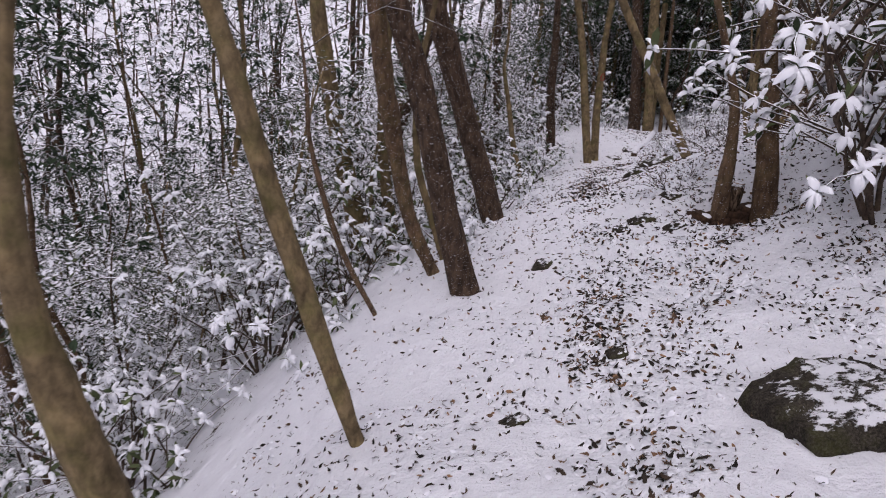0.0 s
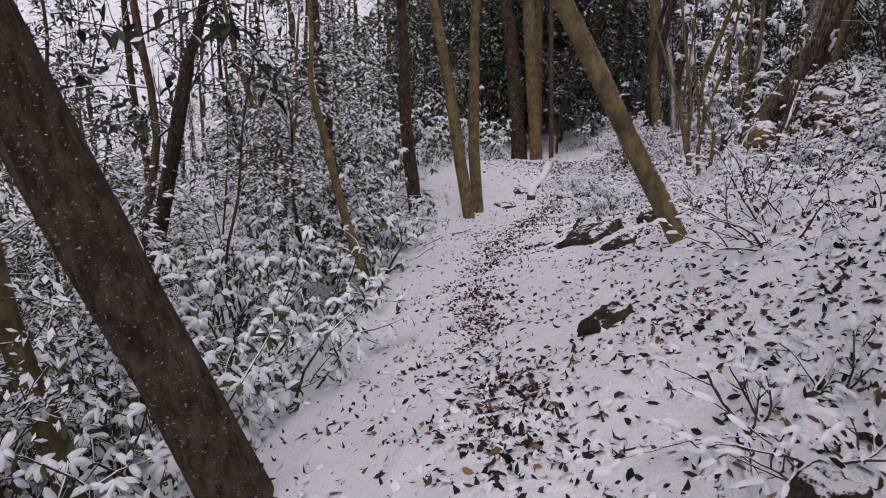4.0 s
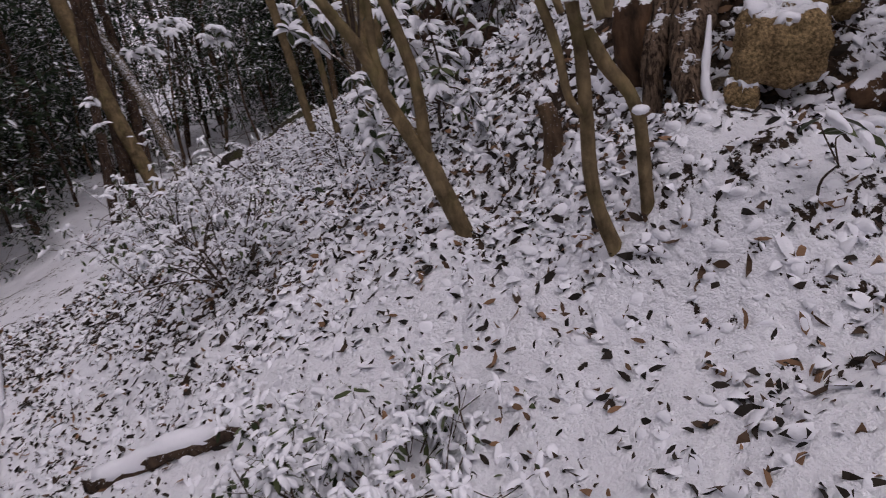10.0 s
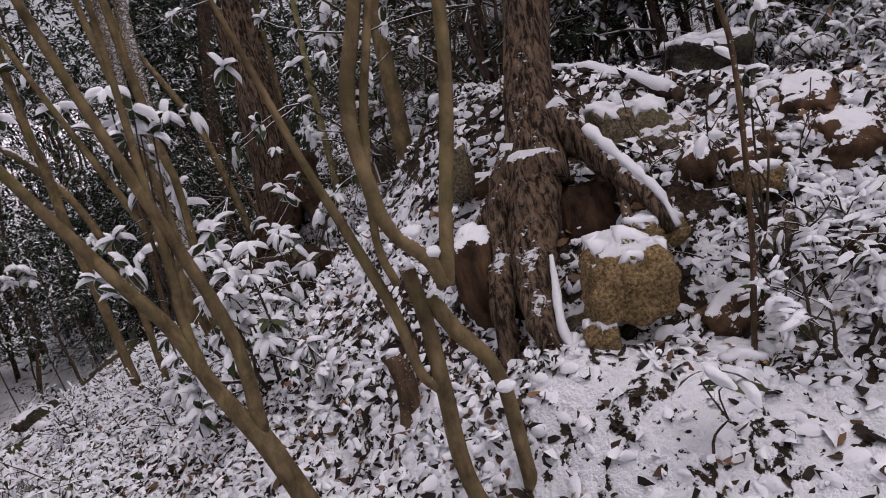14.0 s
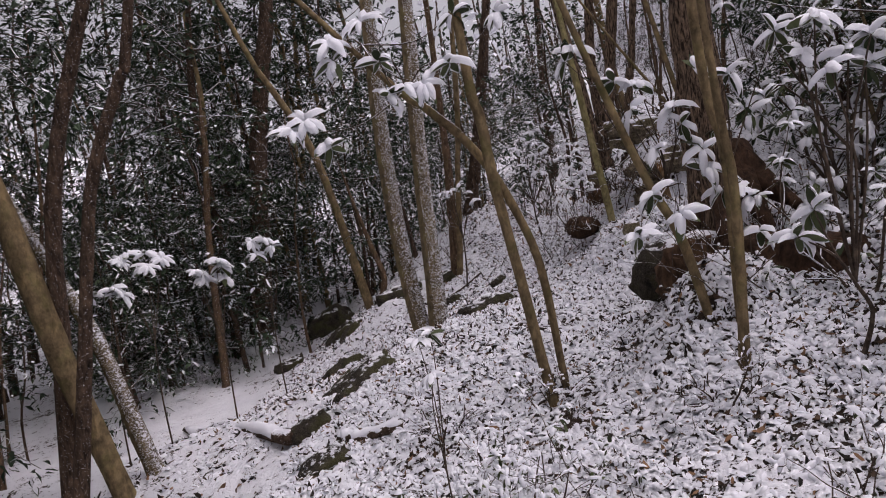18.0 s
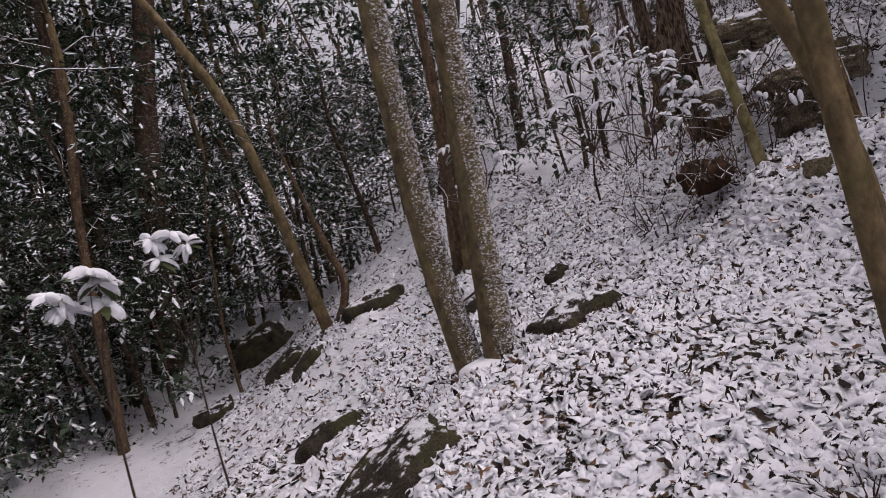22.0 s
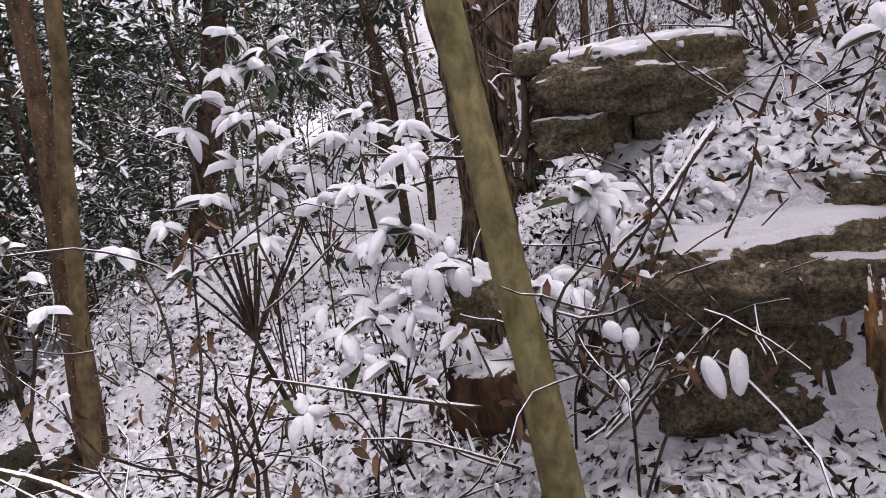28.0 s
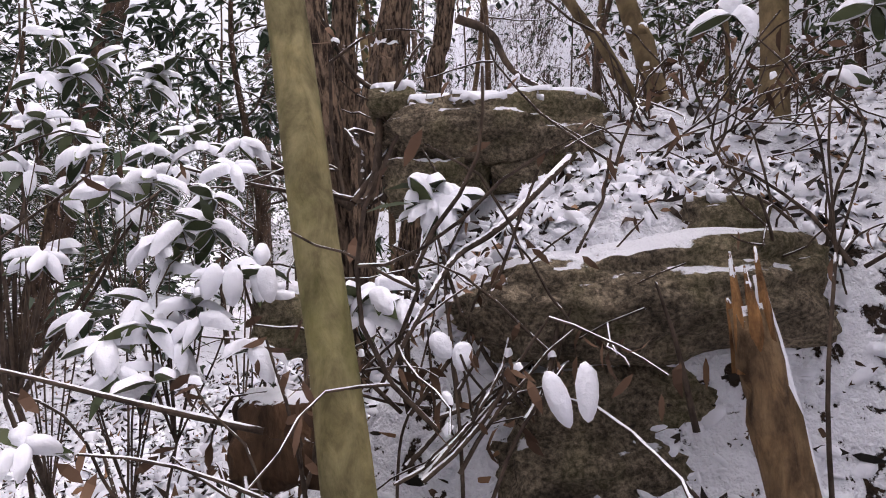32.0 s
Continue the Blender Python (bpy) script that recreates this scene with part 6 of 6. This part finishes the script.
def fern_tree(seed, height, radius, mat, limbs, leafy, first, spread, leaf_len, snowed, label, name="tree", leaf_mat=None):
    """An evergreen of the undergrowth or a taller wood tree: leaves in tufts, each with snow lying on it."""
    rng = np.random.default_rng(seed)
    top = tagged(new(name), label, "tree")
    lean = rng.normal(0, 0.07, 2)
    pts = [(0, 0, -0.3, radius * 1.3)]
    for i in range(1, 7):
        t = i / 6
        pts.append((lean[0] * t * height + 0.012 * height * rng.normal(), lean[1] * t * height + 0.012 * height * rng.normal(), t * height, radius * (1.1 - 0.85 * t)))
    line = spline(pts, 3)
    st = Soup()
    tube(st, line, 8, 0.05, rng)
    part("trunk", st.mesh("trunk", [mat]), top)
    wood, ends, crown = Soup(), [], Soup()
    for i in range(limbs):
        t = first + (0.98 - first) * (i + rng.uniform(0, 0.9)) / limbs
        k = min(len(line) - 1, int(t * (len(line) - 1)))
        a = i * 2.4 + rng.uniform(-0.5, 0.5)
        branching(wood, line[k, :3], (math.cos(a), math.sin(a), rng.uniform(0.0, 0.7)), spread * rng.uniform(0.55, 1.0) * (1.3 - 0.7 * t), max(0.006, line[k, 3] * 0.35), rng, 1, ends, 0.06, 3, (3, 5))
    part("branchwork", wood.mesh("branchwork", [M_TWIG]), top, "bare twigs edged with snow", "stuff")
    for q, e in ends:
        for i in range(int(rng.integers(max(1, leafy - 2), leafy + 3))):
            a = rng.uniform(0, 6.28)
            w = np.array([math.cos(a), math.sin(a), rng.uniform(-0.7, 0.25)]) + 0.4 * e
            fr = turn_to(w, rng.normal(0, 0.35))
            c = q + rng.normal(0, 0.10, 3) * np.array([1, 1, 0.6])
            ln = leaf_len * rng.uniform(0.7, 1.3)
            wd = ln * rng.uniform(0.36, 0.5)
            dr = rng.uniform(0.1, 0.5)
            small_leaf(crown, c, fr, ln, wd, dr, 0)
            if rng.uniform() < snowed:
                small_leaf(crown, c + np.array([0, 0, 0.010]), fr, ln * 0.95, wd * rng.uniform(0.75, 1.25), dr * 0.9, 1, -0.25)
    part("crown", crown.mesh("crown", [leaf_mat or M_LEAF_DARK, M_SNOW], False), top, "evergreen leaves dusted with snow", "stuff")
    return top


under = [fern_tree(400 + k, *q, "evergreen of the undergrowth speckled with snow", "undergrowth_tree", M_LEAF) for k, q in enumerate((
    (2.2, 0.022, M_SMOOTH, 13, 11, 0.12, 0.85, 0.078, 0.95), (3.0, 0.03, M_DARK, 15, 11, 0.15, 1.05, 0.08, 0.92), (3.8, 0.04, M_SMOOTH, 16, 11, 0.2, 1.25, 0.085, 0.9), (2.6, 0.026, M_BROWN, 13, 11, 0.1, 1.0, 0.08, 0.95)))]
# darker, less snowy undergrowth: the deep wood's shade is put into its colour
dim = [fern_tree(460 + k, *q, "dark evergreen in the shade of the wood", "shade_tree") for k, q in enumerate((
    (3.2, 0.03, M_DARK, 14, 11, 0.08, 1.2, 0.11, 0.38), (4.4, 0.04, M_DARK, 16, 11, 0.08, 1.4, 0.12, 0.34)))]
tall = [fern_tree(420 + k, *q, "tall slender wood tree with a dark snowy crown") for k, q in enumerate((
    (9.0, 0.06, M_DARK, 18, 10, 0.38, 2.2, 0.15, 0.25), (10.5, 0.07, M_SMOOTH, 18, 10, 0.42, 2.4, 0.15, 0.25), (8.0, 0.045, M_BROWN, 16, 10, 0.35, 2.0, 0.15, 0.3), (11.5, 0.085, M_DARK, 19, 10, 0.45, 2.6, 0.16, 0.2)))]
thin = [fern_tree(440 + k, *q, "thin bare sapling of the thicket", "sapling") for k, q in enumerate((
    (4.5, 0.022, M_DARK, 8, 1, 0.3, 0.7, 0.09, 0.3), (5.5, 0.028, M_BROWN, 8, 1, 0.35, 0.8, 0.09, 0.3), (3.6, 0.016, M_DARK, 7, 1, 0.2, 0.6, 0.08, 0.3)))]
for kinds_, group_ in ((under, "evergreens of the undergrowth"), (dim, "shaded evergreens"), (tall, "tall wood trees"), (thin, "thicket saplings")):
    for ob_ in kinds_:
        tagged(ob_, group=group_)

rng_ = np.random.default_rng(77)
placed = {}


def set_tree(kinds, k, x, y, size):
    ob = kinds[k]
    z = ground_z(x, y)
    m = pose(x, y, z - 0.05, rng_.normal(0, 3), rng_.normal(0, 3), rng_.uniform(0, 360))
    if ob.name not in placed:
        placed[ob.name] = ob
        ob.matrix_basis = m
        return
    copy_thing(ob, m @ Matrix.Diagonal((size, size, size, 1)))


def zone(x, y):
    """What grows where: chances of undergrowth, tall trees and thin saplings per square metre."""
    d, side = route_gap(x, y)
    if x > (9.0 if y > 13 else 11.0) and 9 < y < 17.5:
        # behind the ledge: open at first, thin stems against the sky
        if x < 12.6 or d < 3.2:
            return 0, 0, 0
        return (0.12, 0.16, 0.18, 0.32) if y > 15.2 and x > 13 else (0.06, 0.03, 0.42)
    if side > 0 and y < 16.5:
        # the bank above the path
        if y < 8 and x < 4.6 + 0.1 * y:
            return 0, 0, 0
        if y >= 8 and x < 7.6:
            return 0, 0, 0
        if d < 3.0:
            return 0, 0, 0
        return (0.12, 0.20, 0.20, 0.44) if y > 7 else (0.26, 0.14, 0.2, 0.25)
    if side > 0:
        return 0, 0, 0
    if y < 15.5:
        # the side that falls away
        if d < (3.5 if y < 6 else 2.3):
            return 0, 0, 0
        if x < -8:
            return 0.26, 0.03, 0.08
        if x < -3:
            return 0.46, 0.035, 0.14
        return 0.36, 0.03, 0.20
    if x < 1.0 + 0.12 * (y - 15):
        return 0.28, 0.025, 0.12, 0.06
    # beyond the hollow
    if x < 13.5 and y < 19.2 + 0.42 * max(0, min(x - 3, 7)):
        return 0, 0, 0
    if d < 2.3:
        return 0, 0, 0
    if d < 4.2:
        return (0, 0.16, 0.36, 0.14) if d < 3.2 else (0, 0.14, 0.34, 0.24)
    if x < 16.8 and y < 20.6:
        return 0, 0.10, 0.24, 0.24
    if y < 27 and x < 19:
        return 0.10, 0.16, 0.36, 0.36
    return 0.16, 0.26, 0.16, 0.40


CLEAR = ((8.87, 19.89, 0.9), (8.85, 17.85, 0.9), (9.75, 18.3, 0.9), (16.6, 20.4, 1.0), (18.8, 21, 1.0), (13.2, 18.2, 1.4), (13.8, 19.8, 1.2), (10.2, 16.75, 1.0), (11.5, 16.5, 1.5), (7.9, 15.95, 1.2), (7.3, 14.85, 1.2), (12.3, 17.5, 1.2))
cell = 1.0
for ix in range(-14, 26):
    for iy in range(-2, 32):
        x_, y_ = ix * cell + rng_.uniform(0, cell), iy * cell + rng_.uniform(0, cell)
        roll_, pick_, size_ = rng_.uniform(), int(rng_.integers(0, 12)), rng_.uniform(0.75, 1.25)
        if any(math.hypot(x_ - a, y_ - b) < c for a, b, c in CLEAR):
            continue
        far_ = max(0, math.hypot(x_ - 5, y_ - 12) - 11)
        if y_ < -1 and abs(x_) > 12:
            continue
        u_, t_, s_, d_ = (*zone(x_, y_), 0)[:4]
        k_ = 1 / (1 + 0.075 * far_)
        u_, t_, s_, d_ = u_ * k_, t_ * k_, s_ * k_ * k_, d_ * k_
        if roll_ < u_:
            set_tree(under, pick_ % 4, x_, y_, size_)
        elif roll_ < u_ + t_:
            set_tree(tall, pick_ % 4, x_, y_, size_)
        elif roll_ < u_ + t_ + s_:
            set_tree(thin, pick_ % 3, x_, y_, size_)
        elif roll_ < u_ + t_ + s_ + d_:
            set_tree(dim, pick_ % 2, x_, y_, size_)

# a closer wood down the falling side, behind the evergreens beside the path
rd = np.random.default_rng(31)
for i_ in range(46):
    a_, r_ = math.radians(rd.uniform(10, 36)), rd.uniform(11, 27)
    x_, y_, pick_ = -r_ * math.sin(a_), r_ * math.cos(a_), int(rd.integers(0, 12))
    if route_gap(x_, y_)[0] < 3.8:
        continue
    kinds_ = (thin, dim, tall, under, thin, dim)[i_ % 6]
    set_tree(kinds_, pick_ % len(kinds_), x_, y_, rd.uniform(0.8, 1.2))

# the thicket behind the hollow and above the bank, its shade put into dark-leaved trees
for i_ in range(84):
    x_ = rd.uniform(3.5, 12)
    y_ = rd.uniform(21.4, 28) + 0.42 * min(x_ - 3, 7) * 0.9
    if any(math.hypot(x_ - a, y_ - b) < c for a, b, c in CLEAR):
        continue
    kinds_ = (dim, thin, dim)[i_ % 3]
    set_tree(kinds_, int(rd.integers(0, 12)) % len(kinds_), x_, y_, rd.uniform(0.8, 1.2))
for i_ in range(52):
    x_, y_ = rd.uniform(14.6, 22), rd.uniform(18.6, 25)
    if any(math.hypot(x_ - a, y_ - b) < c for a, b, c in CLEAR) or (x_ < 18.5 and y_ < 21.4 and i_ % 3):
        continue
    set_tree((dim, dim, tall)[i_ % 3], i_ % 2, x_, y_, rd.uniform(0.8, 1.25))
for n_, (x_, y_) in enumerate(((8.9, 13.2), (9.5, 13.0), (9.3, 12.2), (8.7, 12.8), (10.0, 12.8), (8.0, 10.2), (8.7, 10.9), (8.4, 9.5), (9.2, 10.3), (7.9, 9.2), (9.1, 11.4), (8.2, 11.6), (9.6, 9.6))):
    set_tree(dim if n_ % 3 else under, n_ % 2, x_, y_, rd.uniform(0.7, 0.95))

# far woods closing the view: bare stems and dim crowns on the slopes
far = Soup()
rf = np.random.default_rng(5)
for i in range(800):
    a, r = rf.uniform(0, 6.28), rf.uniform(27, 95)
    x_, y_ = 4 + r * math.cos(a), 10 + r * math.sin(a)
    h_ = rf.uniform(6, 12)
    z_ = ground_z(x_, y_)
    tube(far, [(x_, y_, z_ - 0.3, 0.14), (x_ + rf.normal(0, 0.3), y_ + rf.normal(0, 0.3), z_ + h_ * 0.55, 0.09), (x_ + rf.normal(0, 0.6), y_ + rf.normal(0, 0.6), z_ + h_, 0.02)], 4, 0.0, None, 0)
    for _ in range(40):
        c = np.array([x_, y_, z_ + h_ * rf.uniform(0.12, 1.0)]) + rf.normal(0, 1.0, 3) * np.array([1, 1, 0.4])
        w = rf.normal(0, 1, 3)
        w[2] *= 0.4
        s_ = rf.uniform(0.3, 0.75)
        small_leaf(far, c, turn_to(w, rf.normal(0, 0.5)), s_, s_ * 0.6, 0.3, 2 if rf.uniform() < 0.66 else 1)
tagged(new("far_woods", far.mesh("far_woods", [M_DARK, M_LEAF_DARK, M_SNOW], False)), "distant snowy wood on the slopes", "woods", kind="stuff")

# ---------------------------------------------------------------- fallen leaves


def scatter(count, box, chance, seed, size, capped, tilt, sink, slim=(0.2, 0.42)):
    """Fallen leaves over a stretch of ground: flat arrays for the leaves and for the snow on some of them."""
    rng = np.random.default_rng(seed)
    x = rng.uniform(box[0], box[1], count)
    y = rng.uniform(box[2], box[3], count)
    keep = rng.uniform(0, 1, count) < chance(x, y)
    x, y = x[keep], y[keep]
    n = len(x)
    e = 0.03
    z = land(x, y)
    gx_, gy_ = (land(x + e, y) - z) / e, (land(x, y + e) - z) / e
    nrm = np.stack([-gx_, -gy_, np.ones(n)], 1) + rng.normal(0, tilt, (n, 3)) * np.array([1, 1, 0])
    nrm /= np.linalg.norm(nrm, axis=1)[:, None]
    a = rng.uniform(0, 6.28, n)
    d = np.stack([np.cos(a), np.sin(a), np.zeros(n)], 1)
    d -= nrm * (d * nrm).sum(1)[:, None]
    d /= np.linalg.norm(d, axis=1)[:, None]
    s = np.cross(nrm, d)
    ln = size * rng.uniform(0.5, 1.35, n)
    wd = ln * rng.uniform(*slim, n)
    curl = rng.normal(0.0, 0.6, n)
    base = np.stack([x, y, z - sink + 0.018 * rng.uniform(0, 1, n)], 1)

    def lay(sel, grow, lift, hump):
        u, v = LEAF_UV[:, 0], LEAF_UV[:, 1]
        m = sel.sum()
        uu = (u[None] - 0.5) * grow
        p = base[sel, None] + d[sel, None] * (uu * ln[sel, None])[..., None] + s[sel, None] * (v[None] * grow * wd[sel, None])[..., None] + nrm[sel, None] * (curl[sel, None] * ln[sel, None] * (uu * 2) ** 2 * 0.5 + 0.25 * wd[sel, None] * np.abs(v)[None] * (1 - hump) - hump * wd[sel, None] * (np.abs(v)[None] * 0.7) + lift)[..., None]
        f = np.arange(m)[:, None] * 6
        return p.reshape(-1, 3), f

    def heap(sel):
        """A soft oval of snow on each chosen leaf."""
        m = sel.sum()
        a8 = np.linspace(0, 2 * np.pi, 8, endpoint=False)
        wob = 1 + 0.10 * rng.standard_normal((m, 8))
        uu, vv = 0.54 * np.cos(a8)[None] * wob, 0.54 * np.sin(a8)[None] * wob * 1.35
        hh = curl[sel, None] * ln[sel, None] * (uu * 2) ** 2 * 0.12 - 0.002
        ring = base[sel, None] + d[sel, None] * (uu * ln[sel, None])[..., None] + s[sel, None] * (vv * wd[sel, None])[..., None] + nrm[sel, None] * hh[..., None]
        return np.concatenate([ring, (base[sel] + nrm[sel] * rng.uniform(0.012, 0.028, m)[:, None])[:, None]], 1).reshape(-1, 3), np.arange(m)[:, None] * 9

    every = np.ones(n, bool)
    out = [lay(every, 1.0, 0.0, 0.0)]
    out.append(heap(rng.uniform(0, 1, n) < capped))
    return out


HEAP_F = [(k, (k + 1) % 8, 8) for k in range(8)]


def leaf_mesh(name, blocks, mat, shape, soft=False):
    v, f, k = [], [], 0
    for p, b in blocks:
        v.append(p)
        for q in shape:
            f.append((b + np.array(q)[None] + k).tolist())
        k += len(p)
    me_ = bpy.data.meshes.new(name)
    me_.from_pydata(np.concatenate(v).tolist(), [], [t for part_ in f for t in part_])
    me_.materials.append(mat)
    if soft:
        me_.polygons.foreach_set("use_smooth", [True] * len(me_.polygons))
    return me_


PATH_X = lambda y: np.interp(y, [0, 2.4, 3.4, 4.3, 5.1, 6.1, 9.5, 10.7, 12.3, 13.6, 15, 17], [0.8, 0.84, 0.95, 1.1, 1.23, 1.4, 1.91, 2.4, 3.1, 3.87, 4.4, 5.2])


def near_path(x, y):
    """More leaves along the trodden line, few on its left edge."""
    off = x - PATH_X(y)
    worn = np.exp(-(off / 0.16) ** 2) * np.clip(0.5 + ripple(x, y, 0.7, 8), 0.1, 1)
    clump = np.clip(0.55 + 0.6 * ripple(x, y, 0.45, 9), 0.1, 1)
    return np.clip(worn * 1.0 + (0.5 - 0.24 * smooth(y, 6.5, 8.5) - 0.14 * smooth(y, 12.5, 13.8)) * clump * (0.3 + 0.7 * smooth(off, -0.8, 0.5)), 0, 1) * (1 - smooth(x, 4.6, 5.4) * smooth(y, 10, 11.5))


def on_bank(x, y):
    clump = np.clip(0.65 + 0.6 * ripple(x, y, 0.5, 10), 0.35, 1)
    return clump * (1 - 0.45 * (1 - smooth(x, 4.8, 5.6))) * (1 - 0.4 * smooth(y, 14.5, 15.5) * smooth(9.3 - x, -0.3, 0.3)) * smooth(x + 0.3 * np.maximum(y - 13, 0), 4.1, 5.6) * smooth(y, 9.5, 11)


blocks_l, blocks_s = [], []
for args in ((340000, (-1.2, 6, 0.8, 18), near_path, 1, 0.042, 0.10, 0.8, 0.009, (0.28, 0.55)), (64000, (3.3, 9.2, 10, 17.5), on_bank, 2, 0.062, 0.52, 0.8, 0.006, (0.26, 0.48)), (30000, (6.5, 10.2, 13.2, 18.2), on_bank, 3, 0.076, 0.82, 0.5, 0.006), (9000, (10.2, 12.6, 15.4, 18.2), on_bank, 6, 0.075, 0.82, 0.5, 0.006), (34000, (9.3, 13.4, 13.2, 16.8), on_bank, 5, 0.048, 0.60, 0.8, 0.004), (22000, (7, 16, 16, 20.5), on_bank, 4, 0.08, 0.5, 0.8, 0.009)):
    a_, b_ = scatter(*args)
    blocks_l.append(a_)
    blocks_s.append(b_)
tagged(new("fallen_leaves", leaf_mesh("fallen_leaves", blocks_l, M_LITTER, LEAF_F)), "dead brown leaves strewn over the snow", "leaf litter", kind="stuff")
tagged(new("snowed_leaves", leaf_mesh("snowed_leaves", blocks_s, M_SNOW, HEAP_F, True)), "fresh snow lying on the fallen leaves", "snow", kind="stuff")
